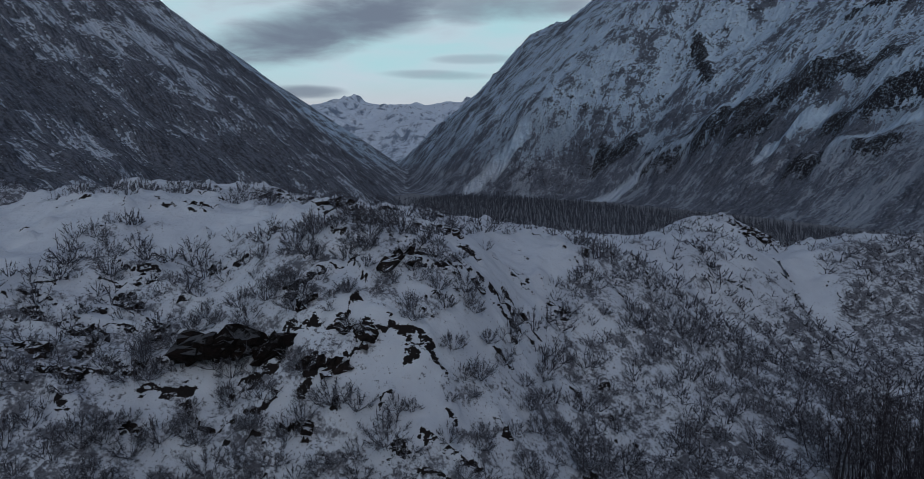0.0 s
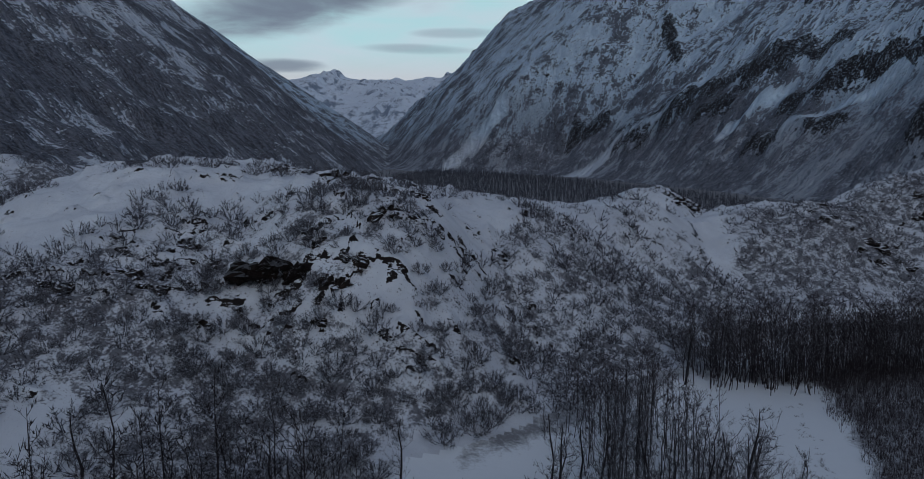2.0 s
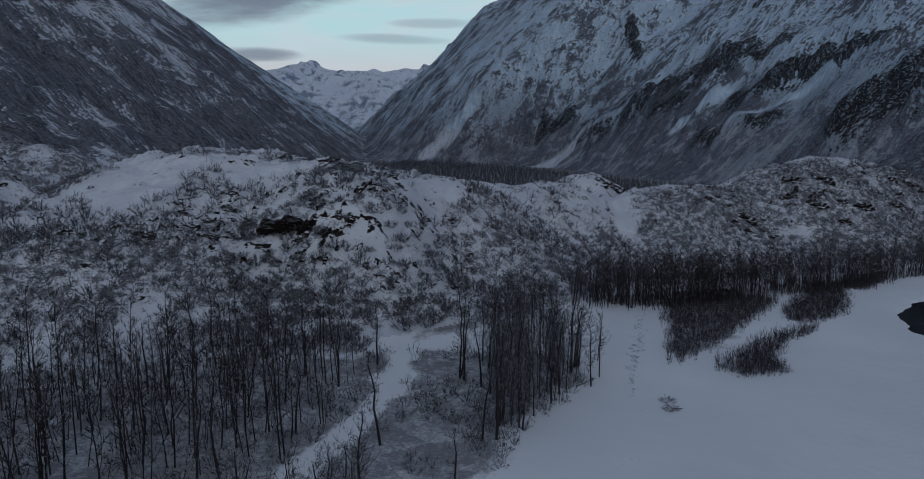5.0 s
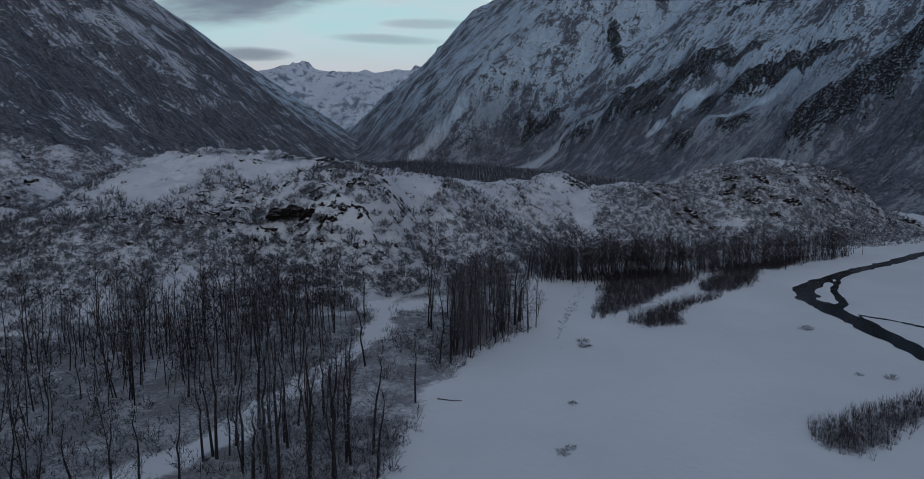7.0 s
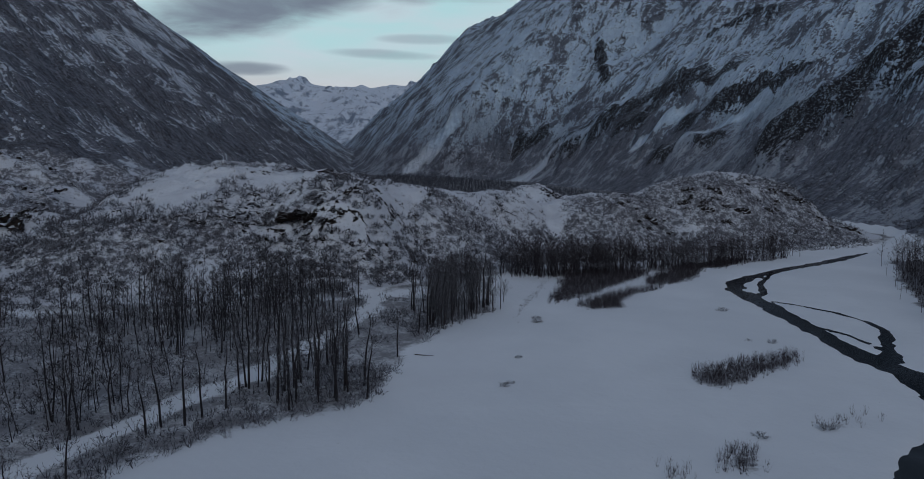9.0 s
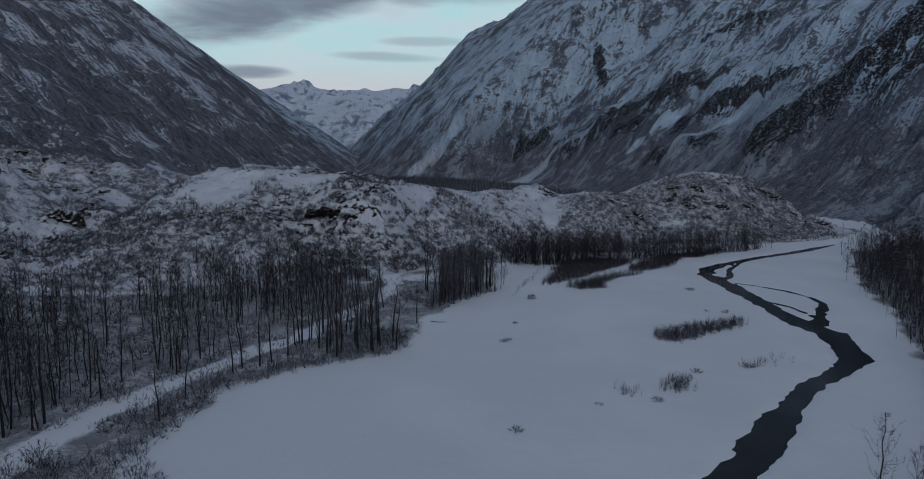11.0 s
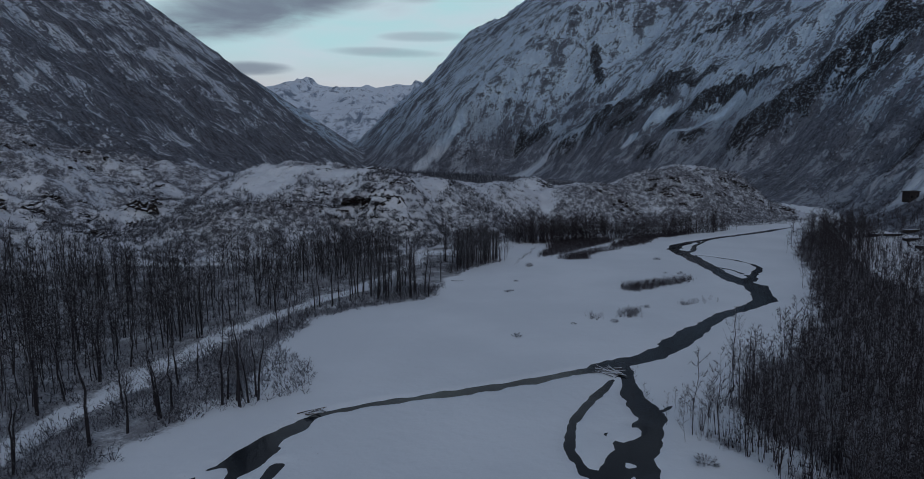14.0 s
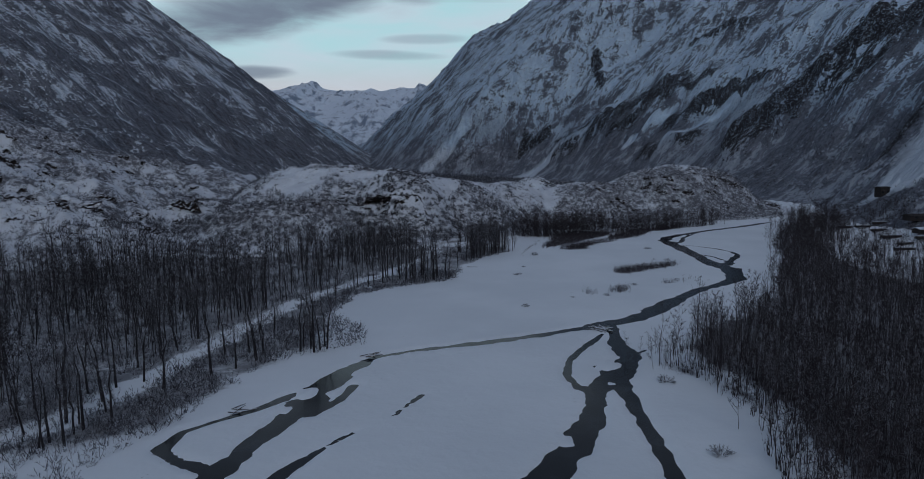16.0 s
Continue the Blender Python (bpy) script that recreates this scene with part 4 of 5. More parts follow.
rng = np.random.default_rng(5)
def wood(poly, gap, lane=True, least=-0.55):
    x, y = sown(rng, poly, gap)
    if not lane:
        x, y = x + rng.normal(0, 2.2, len(x)), y + rng.normal(0, 2.2, len(y))
    clump = value_noise(x / 13, y / 13, 71) + 0.5 * value_noise(x / 5, y / 5, 72)
    ok = clump > least
    if not lane:
        ok &= (y < 10) | (x < 125) | (clump > -0.35)
    if lane:
        # thinner towards the river, dense below the hill
        ok = clump > np.interp(y, [-170, -60, -20, 10, 40], [-0.05, -0.1, -0.15, -0.3, -0.4]) + 0.55 * step(-45, -20, x) * step(12, 3, x) * step(-25, 0, y) - 0.15 * step(6, 12, x)
    if lane:
        # few between the lane and the river
        lane_x = np.interp(y, [p[1] for p in LANE[::-1]], [p[0] for p in LANE[::-1]])
        ok &= (x < lane_x) | (y > 15) | (clump > np.interp(y, [-72, -50, -15, 15], [1.3, 0.3, 0.0, -0.4]))
        ok &= line_distance(x, y, LANE) > np.interp(y, [-60, -10, 10], [4.6, 3.6, 4.4])
    return on_ground(x[ok], y[ok])


SHAPES = ((12.5, 24, 2.0, 0.19, 0.03), (11.0, 22, 1.8, 0.16, 0.04), (10.0, 20, 1.7, 0.13, 0.05), (13.0, 22, 1.6, 0.18, 0.02), (8.5, 26, 2.9, 0.20, 0.09), (11.5, 20, 1.4, 0.13, 0.03))
TREES = [bare_tree(100 + k, *shape, twigs=6) for k, shape in enumerate(SHAPES)]
LIGHT_TREES = [light_tree(120 + k, tall, spread * 1.15, thick * 0.72, lean * 1.5, 8) for k, (tall, limbs, spread, thick, lean) in enumerate(SHAPES)]

SLIM_TREES = [bare_tree(140 + k, tall, limbs + 4, spread * 1.05, thick * 0.6, lean, twigs=5) for k, (tall, limbs, spread, thick, lean) in enumerate(SHAPES)]
EAST_LIGHT = [light_tree(180 + k, tall, spread * 1.25, thick * 0.42, lean * 1.3, 8, 0.042) for k, (tall, limbs, spread, thick, lean) in enumerate(SHAPES)]
SLIM_LIGHT = [light_tree(160 + k, tall, spread * 1.15, thick * 0.42, lean * 1.3, 8, 0.034) for k, (tall, limbs, spread, thick, lean) in enumerate(SHAPES)]


def tree_makers(mat, group, label, shapes):
    made = []
    for k, (t, c) in enumerate(shapes):
        ob = thing("bare_tree", label, "tree", group)
        part("trunk", triangles("trunk", *t, mat, True), ob)
        part("crown", triangles("crown", *c, M_CROWN), ob, "frosted leafless branches and twigs")
        made.append(ob)
    return made


def plant_trees(spots, nearest, count, mat, group, label, grown=1.0, shapes=TREES):
    """The trees nearest to a line of the plan as things of their own; gives back the places of the others."""
    d = line_distance(spots[:, 0], spots[:, 1], nearest)
    order = np.argsort(d)
    makers = tree_makers(mat, group, label, shapes)
    for n, k in enumerate(order[:count]):
        x, y, z = spots[k]
        size, turn = rng.uniform(0.62, 1.1) * grown, rng.random() * 360
        m = pose(x, y, z, 0, 0, turn) @ Matrix.Diagonal((size, size, size, 1))
        if n < len(makers):
            makers[n].matrix_basis = m
        else:
            ob = copy_thing(makers[int(rng.integers(len(makers)))], pose(0, 0, 0))
            ob.matrix_basis = m
    return spots[order[count:]]


def plant_rest(spots, mat, label, grown=1.0, least=0.7, shapes=LIGHT_TREES):
    sizes = rng.uniform(least, 1.12, len(spots)) * grown
    # trunk and crown of one tree must meet, so both are sown from one joined array
    scattered("woodland", [join([t, c]) for t, c in shapes], spots, sizes, rng, mat, label, "woodland")


west, strip, east = wood(WEST_WOOD, 3.15), wood(STRIP, 1.55, False, -1.3), wood(EAST_WOOD, 2.8, False, -1.0)
west = plant_trees(west, [(20, 40), (0, -30), (-30, -80), (-40, -150)], 100, M_BARK, "bare trees along the valley wood", "tall leafless valley tree with dark trunk and frosted twigs", 1.18)
clearing = wood([(12, 6), (23, 21), (26, 38), (26, 54), (16, 53), (7, 42), (4, 24), (7, 8)], 2.5, False, -0.6)
plant_trees(clearing, [(22, 12), (25, 50)], 84, M_BARK_RED, "bare trees at the clearing", "slender straight leafless tree at the clearing edge", 0.98, SLIM_TREES)
# trees that stand out by the lane and along the bank
for x, y in ((-11.4, 29.8), (-16.0, 19.4), (-22.6, 24.1), (-29.4, 30.0), (-31.3, 16.5), (-41.3, 24.2), (-42.8, 16.7), (-44.9, 15.2), (29.7, 76.3), (-47.9, 13.6), (-26.7, -56.2), (-26.1, -53.0), (-21.6, -49.3), (-22.9, -52.4),
             (-19.5, -45.3), (-19.7, -35.4), (-20.4, -36.7), (-25.8, -10.9), (-32.1, 18.9), (-18.1, 2.3), (-36.7, -57.6), (-37.5, -54.2), (7.1, 0.7), (4.3, -17.1), (-9.4, -45.7), (-2.9, -41.6),
             (-21.6, -121.8), (-23.8, -121.0), (-21.2, -119.0), (-24.4, -118.2), (-25.5, -122.8), (-29.5, -79.4), (-29.7, -69.9), (-49.1, -169.7), (-47.1, -168.2), (-44.3, -160.9), (-49.7, -160.4), (-43.1, -146.3), (-33.0, -128.7)):
    size = rng.uniform(0.8, 1.1)
    ob = copy_thing(bpy.data.objects["bare_tree" if rng.random() < 0.5 else "bare_tree.001"], pose(0, 0, 0))
    ob.matrix_basis = pose(x, y, float(height(x, y)), 0, 0, rng.random() * 360) @ Matrix.Diagonal((size, size, size, 1))
for x, y in ((-36.2, -123.1), (-37.2, -112.8), (-35.2, -109.4), (-41.0, -124.0), (-35.2, -133.6)):
    size = rng.uniform(0.85, 1.0)
    ob = copy_thing(bpy.data.objects["bare_tree.004"], pose(0, 0, 0))
    ob.matrix_basis = pose(x, y, float(height(x, y)), 0, 0, rng.random() * 360) @ Matrix.Diagonal((size, size, size, 1))
    tagged(ob, "broad low leafless tree standing alone by the lane", "tree", "bare trees along the valley wood")
loose_trees = wood([(146, -40), (164, 24), (178, 62), (192, 104), (212, 98), (222, 70), (196, -10), (170, -80)], 4.6, False, -0.5)
east = plant_trees(east, [(60, -95), (60, -150), (75, -190)], 74, M_BARK_RED, "bare trees of the river wood", "slender leafless river tree with brown bark", 0.9, SLIM_TREES)
plant_rest(west, M_BARK, "dense leafless winter woodland on the snowy flat", 1.18, 0.55)
plant_rest(strip, M_BARK_RED, "narrow belt of leafless trees at the hill foot", 0.98, 0.6, SLIM_LIGHT)
plant_rest(loose_trees, M_BARK_RED, "scattered leafless trees round the sheds", 0.85, 0.5, SLIM_LIGHT)
clump = wood([(158, 44), (176, 92), (192, 96), (190, 72), (178, 40)], 2.3, False, -0.9)
plant_rest(clump, M_BARK_RED, "dark dense clump of leafless trees beside the sheds", 1.15, 0.7, EAST_LIGHT)
plant_rest(east, M_BARK_RED, "dense brown leafless woodland beside the river", 0.95, 0.5, EAST_LIGHT)

# shrubs
SHRUBS = [shrub(200 + k, tall, wide, stems, twigs, 0.023) for k, (tall, wide, stems, twigs) in enumerate(((1.7, 1.6, 32, 860), (1.3, 1.4, 28, 720), (2.1, 1.8, 36, 970), (1.0, 1.4, 28, 660)))]
SMALL = [shrub(220 + k, tall, wide, 16, twigs, 0.040) for k, (tall, wide, twigs) in enumerate(((1.5, 1.5, 176), (1.2, 1.3, 144), (1.9, 1.7, 192)))]
TUFT = [shrub(250 + k, tall, wide, 7, 21, 0.078) for k, (tall, wide) in enumerate(((1.25, 1.4), (1.0, 1.3), (1.6, 1.6)))]
LOW = [shrub(225 + k, tall, wide, 7, twigs, 0.038) for k, (tall, wide, twigs) in enumerate(((1.7, 1.4, 42), (1.2, 1.3, 35), (2.3, 1.5, 49)))]
FINE = [shrub(240 + k, tall, 1.0, 7, 14, 0.019, 0.8) for k, tall in enumerate((1.8, 1.4, 2.1))]
THICKET = [shrub(230 + k, tall, wide, 8, 16, 0.030, 0.6) for k, (tall, wide) in enumerate(((2.6, 1.2), (2.0, 1.1), (3.1, 1.3)))]


def shrub_field(poly, gap, low):
    x, y = sown(rng, poly, gap)
    clump = value_noise(x / 19, y / 15, 81) + 0.7 * value_noise(x / 7, y / 7, 82)
    ok = clump > low
    return on_ground(x[ok], y[ok])


MAIN_HILL = [(-150, 30), (-60, 32), (-20, 42), (20, 74), (60, 105), (120, 120), (200, 165), (225, 200), (160, 235), (60, 240), (-60, 190), (-140, 150)]
hill_spots = np.concatenate([
    shrub_field(MAIN_HILL, 3.0, -0.05),
    shrub_field([(50, 108), (120, 120), (205, 165), (218, 200), (150, 192), (100, 170), (60, 155)], 1.6, -0.85),
    shrub_field([(-140, 24), (-60, 26), (-20, 38), (22, 68), (18, 85), (-20, 60), (-60, 52), (-140, 52)], 2.0, -0.6),
    shrub_field([(-4, 66), (22, 74), (60, 102), (58, 135), (25, 126), (6, 112), (-4, 90)], 2.0, -1.1),
    shrub_field([(-95, 46), (-20, 46), (-8, 70), (-30, 92), (-95, 82)], 2.6, -0.25),
    shrub_field([(-130, 40), (-45, 44), (-50, 58), (-90, 66), (-130, 70)], 2.0, -0.5),
    shrub_field([(-160, 6), (-60, 20), (-14, 36), (-14, 50), (-60, 56), (-160, 50)], 2.2, -0.55),
    shrub_field([(40, 100), (120, 118), (205, 160), (215, 196), (120, 180), (40, 130)], 2.0, -1.0),
])
open_snow = [(-100, 82), (-86, 72), (-74, 63.5), (-66, 76), (-70, 90), (-84, 95), (-98, 92)]
hill_spots = hill_spots[~inside(hill_spots[:, 0], hill_spots[:, 1], open_snow)]
# a cleft full of scrub runs down the hill's east flank
cleft = rng.random(46)
cleft_x, cleft_y = np.interp(cleft, [0, 0.4, 0.7, 1], [28.7, 31.7, 37.4, 42]) + rng.normal(0, 0.5, 46), np.interp(cleft, [0, 0.4, 0.7, 1], [140.4, 130.2, 123.7, 112]) + rng.normal(0, 0.7, 46)
# none on the far sides of the hills, and none within another
hill_spots = hill_spots[height(hill_spots[:, 0], hill_spots[:, 1] + 3) - height(hill_spots[:, 0], hill_spots[:, 1] - 3) > -0.8]
cell = np.where(hill_spots[:, 0] > 40, 1.9, np.where((hill_spots[:, 0] > -6) | (hill_spots[:, 1] < 56), 2.05, 2.55))
_, first = np.unique(np.column_stack([np.floor(hill_spots[:, :2] / cell[:, None]), cell * 100]).astype(int), axis=0, return_index=True)
hill_spots = hill_spots[np.sort(first)]
# heather grows where the shrubs stand close
cells = np.zeros((140, 90))
np.add.at(cells, (np.clip((hill_spots[:, 0] + 180) / 3, 0, 139).astype(int), np.clip((hill_spots[:, 1] - 10) / 3, 0, 89).astype(int)), 1.0)
wide_cells = np.pad(cells, 1)
cells = sum(wide_cells[a:a + 140, b:b + 90] for a in range(3) for b in range(3)) / 9 / 2.4
for ob in [o for o in scene.collection.objects if o.name.startswith("rocky_hill")]:
    co = np.empty(len(ob.data.vertices) * 3, np.float32)
    ob.data.vertices.foreach_get("co", co)
    gi, gj = np.clip((co[0::3] + 180) / 3 - 0.5, 0, 138.9), np.clip((co[1::3] - 10) / 3 - 0.5, 0, 88.9)
    i0, j0 = gi.astype(int), gj.astype(int)
    fi, fj = gi - i0, gj - j0
    heather = cells[i0, j0] * (1 - fi) * (1 - fj) + cells[i0 + 1, j0] * fi * (1 - fj) + cells[i0, j0 + 1] * (1 - fi) * fj + cells[i0 + 1, j0 + 1] * fi * fj
    ob.data.attributes.new("growth", "FLOAT", "POINT").data.foreach_set("value", np.clip(heather, 0, 1).astype(np.float32))
foot_mesh = bpy.data.objects["foothill"].data
co = np.empty(len(foot_mesh.vertices) * 3, np.float32)
foot_mesh.vertices.foreach_get("co", co)
fx, fy = co[0::3].astype(float), co[1::3].astype(float)
heather = 0.62 + 0.5 * value_noise(fx / 11, fy / 9, 79) + 0.7 * value_noise(fx / 26, fy / 20, 77) + 0.5 * value_noise(fx / 9, fy / 8, 78) + 0.5 * step(25, 55, co[2::3])
foot_mesh.attributes.new("growth", "FLOAT", "POINT").data.foreach_set("value", np.clip(heather, 0, 1.6).astype(np.float32))
order = np.argsort(np.hypot(hill_spots[:, 0] + 22, hill_spots[:, 1] - 58))
hill_spots = hill_spots[order]
makers = []
for k, (v, f) in enumerate(SHRUBS):
    ob = new("frosted_shrub", triangles("frosted_shrub", v, f, M_TWIG))
    makers.append(tagged(ob, "low leafless shrub with frosted grey twigs", "shrub", "shrubs on the rocky hill"))
for n, (x, y, z) in enumerate(hill_spots[:290]):
    size = rng.uniform(0.7, 1.2) + 0.8 * rng.random() ** 2
    m = pose(x, y, z, 0, 0, rng.random() * 360) @ Matrix.Diagonal((size, size, size, 1))
    if n < len(makers):
        makers[n].matrix_basis = m
    else:
        copy_thing(makers[int(rng.integers(len(makers)))], pose(0, 0, 0)).matrix_basis = m
rest = np.concatenate([hill_spots[290:], on_ground(cleft_x, cleft_y)])
for kinds, some in ((SMALL, rest[rest[:, 1] < 112]), (TUFT, rest[rest[:, 1] >= 112])):
    scattered("hill_scrub", kinds, some, rng.uniform(0.7, 1.2, len(some)) + 0.8 * rng.random(len(some)) ** 2, rng, M_TWIG, "frosted grey scrub over the snowy hills", "scrub")
under = shrub_field(WEST_WOOD, 2.1, -0.7)
under = under[line_distance(under[:, 0], under[:, 1], LANE) > 1.8 + 0.8 * value_noise(under[:, 0] / 5, under[:, 1] / 5, 88)]
corner_scrub = shrub_field([(-36, -166), (-46, -150), (-62, -142), (-90, -150), (-90, -198), (-42, -188)], 1.9, -0.8)
corner_scrub = corner_scrub[line_distance(corner_scrub[:, 0], corner_scrub[:, 1], LANE) > 1.2]
bank_scrub = shrub_field([(26, 24), (12, 2), (7, -18), (3, -43), (-12, -53), (-24, -66), (-26, -92), (-13, -106), (-13, -118), (-27, -128), (-33, -142), (-36, -166), (-47, -166), (-46, -140), (-41, -110), (-36, -80), (-29, -60), (-12, -44), (-8, -20), (0, 2), (14, 24)], 1.6, -0.7)
bank = np.concatenate([bank_scrub, corner_scrub])
scattered("bank_scrub", LOW, bank, rng.uniform(0.6, 1.4, len(bank)), rng, M_TWIG, "pale frosted bushes along the snowy river bank", "scrub")
scattered("undergrowth", LOW, under, rng.uniform(0.6, 1.5, len(under)), rng, M_UNDER, "frosted grey undergrowth on the wood's snowy floor", "scrub")
strip_under = shrub_field(STRIP, 1.7, -0.9)
scattered("undergrowth", THICKET, strip_under, rng.uniform(0.7, 1.5, len(strip_under)), rng, M_WILLOW, "brown leafless undergrowth at the hill foot", "scrub")
east_under = shrub_field(EAST_WOOD, 2.3, -0.95)
near_under = shrub_field([(52, -124), (60, -143), (60, -160), (57, -185), (60, -215), (110, -215), (110, -120), (80, -100)], 2.2, -1.2)
east_under = np.concatenate([east_under, near_under])
scattered("undergrowth", THICKET, east_under, rng.uniform(0.7, 1.5, len(east_under)), rng, M_BARK_RED, "brown leafless undergrowth of the river wood", "scrub")
yard = shrub_field([(142, -30), (160, 24), (176, 62), (192, 104), (216, 104), (232, 70), (195, -30), (165, -80)], 2.9, -0.5)
scattered("undergrowth", THICKET, yard, rng.uniform(0.7, 1.6, len(yard)), rng, M_BARK_RED, "brown leafless bushes round the sheds", "scrub")
foot_scrub = shrub_field([(-330, 230), (-200, 235), (-115, 160), (-110, 20), (-170, -20), (-330, 20)], 2.7, -0.55)
scattered("bench_scrub", TUFT, foot_scrub, rng.uniform(0.7, 1.6, len(foot_scrub)), rng, M_TWIG, "frosted scrub on the snowy foothill bench", "scrub")
right_scrub = shrub_field([(200, 60), (255, 240), (235, 330), (330, 330), (330, 60)], 3.2, -0.35)
right_scrub = right_scrub[(fans(right_scrub[:, 0], right_scrub[:, 1]) < 0.3) | (value_noise(right_scrub[:, 0] / 6, right_scrub[:, 1] / 6, 87) > 0.45)]
scattered("slope_scrub", TUFT, right_scrub, rng.uniform(0.8, 1.8, len(right_scrub)), rng, M_UNDER, "frosted scrub on the lower mountain slope", "scrub")

stubble_x = np.concatenate([rng.normal(np.interp(f, [0, 1], [a, b]), 0.9) for a, b, f in ((42.8, 33.0, rng.random(70)), (36.5, 30.0, rng.random(30)))])
stubble_y = 29.2 + (stubble_x - 33.0) * 3.58 + rng.normal(0, 2.2, len(stubble_x))
scattered("dead_grass", TUFT, on_ground(stubble_x, stubble_y), rng.uniform(0.15, 0.34, len(stubble_x)), rng, M_WILLOW, "dead grass tufts in old tracks on the snow", "grass")

# willow thickets on the flat, each a thing of its own
for k, poly in enumerate(THICKETS):
    x, y = sown(rng, poly, 0.55 if k == 4 else 0.6 if k < 7 else 0.9)
    x, y = x + rng.normal(0, 0.8, len(x)), y + rng.normal(0, 0.8, len(x))
    low = 0.35 if k in (7, 8, 9) else 0.8 if k == 1 else 0.6 if k < 4 else 0.5
    ob = scattered("willow_thicket", FINE, on_ground(x, y), rng.uniform(low, low + 0.6, len(x)), rng, M_WILLOW, "dense leafless willow thicket standing on flat snow", "thicket")
for x, y, size in ((84.5, 25.6, 1.1), (34.7, 11.8, 0.9), (24.7, -33.5, 0.6), (28.4, -17.1, 0.5), (79.6, -2.9, 0.6), (84, -4.6, 0.6), (38.6, -71, 0.6), (24.4, -82, 0.7), (48.6, -69, 0.8), (71, -51, 0.7), (60, -54, 0.7), (45, -143, 0.9), (44, -172, 0.9), (35, 15, 0.8), (26, -32, 0.6)):
    ob = copy_thing(makers[int(rng.integers(4))], pose(0, 0, 0))
    ob.matrix_basis = pose(x, y, float(height(x, y)), 0, 0, rng.random() * 360) @ Matrix.Diagonal((size * 1.2, size * 1.2, size * 0.7, 1))
    tagged(ob, "small brown bush alone on the flat snow", "shrub", "lone bushes on the flat")

# the far wood across the valley floor
FAR_WOOD = [(-70, 330), (-20, 300), (60, 300), (150, 260), (215, 280), (200, 360), (165, 520), (110, 640), (60, 760), (-20, 900), (-120, 960), (-150, 800), (-100, 650), (-90, 480)]
far_trees = []
for k in range(3):
    r2 = np.random.default_rng(300 + k)
    piece = [tube([(0, 0, 0), (0.1, 0.1, 8)], [0.12, 0.03], 3, r2)]
    for _ in range(8):
        h, w = r2.uniform(1.0, 7.4), r2.random() * 6.283
        q = np.array([math.cos(w) * 1.3, math.sin(w) * 1.3, h + 1.2])
        piece.append(sliver(np.array([0.1, 0, h]), q, 0.22, r2))
    far_trees.append(join(piece))
fx, fy = sown(rng, FAR_WOOD, 3.9)
scattered("far_wood", far_trees, on_ground(fx, fy), rng.uniform(0.5, 0.92, len(fx)), rng, M_FARWOOD, "dark leafless wood filling the far valley floor", "woodland")


# ---- rocks ----
def crag(seed, lumps, wide, high, deep, mat=M_ROCK):
    """A broken rock ledge: the meshes of its angular blocks."""
    r2 = np.random.default_rng(seed)
    blocks = []
    for k in range(lumps):
        bm = bmesh.new()
        size = r2.uniform(0.35, 1.0)
        reach = np.array([1.35, 1.0, 0.72]) * size * high * 0.5
        u = r2.uniform(-1, 1)
        at = np.array([u * wide * 0.5, r2.normal(0, deep * 0.35), high * r2.uniform(0.0, 0.45) * (1 - 0.7 * abs(u))])
        c, s = math.cos(0.25 + r2.normal(0, 0.25)), math.sin(0.25 + r2.normal(0, 0.25))
        for _ in range(15):
            p = r2.uniform(-1, 1, 3)
            p = p / np.abs(p).max() ** 0.6 * reach
            bm.verts.new((at[0] + c * p[0] - s * p[2], at[1] + p[1], at[2] + s * p[0] + c * p[2]))
        hull = bmesh.ops.convex_hull(bm, input=bm.verts)
        bmesh.ops.delete(bm, geom=[g for g in hull["geom_interior"] if isinstance(g, bmesh.types.BMVert)], context="VERTS")
        bmesh.ops.subdivide_edges(bm, edges=list(bm.edges), cuts=1, use_grid_fill=True)
        for v in bm.verts:
            v.co += Vector(r2.normal(0, 0.055, 3)) * size * high
        blocks.append(from_bmesh("block", bm, mat))
    return blocks


CRAGS = [crag(400 + k, lumps, wide, high, deep) for k, (lumps, wide, high, deep) in enumerate(
    ((11, 5.0, 2.4, 2.2), (7, 3.4, 1.9, 1.6), (12, 7.0, 2.0, 1.8), (4, 2.0, 1.5, 1.1)))]


def slope_turn(x, y, share):
    """A turn that leans a thing with the ground's slope."""
    dx = float(height(x + 2, y) - height(x - 2, y)) / 4
    dy = float(height(x, y + 2) - height(x, y - 2)) / 4
    return Vector((0, 0, 1)).rotation_difference(Vector((-dx * share, -dy * share, 1)).normalized()).to_matrix().to_4x4()


def rock(x, y, size, which=None):
    k = int(rng.integers(len(CRAGS))) if which is None else which
    ob = thing("rock_outcrop", "dark broken rock ledge showing through the snow", "rock", "rock ledges on the hills")
    for block in CRAGS[k]:
        part("block", block, ob)
    ob.matrix_basis = pose(x, y, float(height(x, y)) - 0.22 * size) @ slope_turn(x, y, 0.8) @ pose(0, 0, 0, 0, 0, rng.normal(8, 18)) @ Matrix.Diagonal((size, size, size, 1))
    return ob


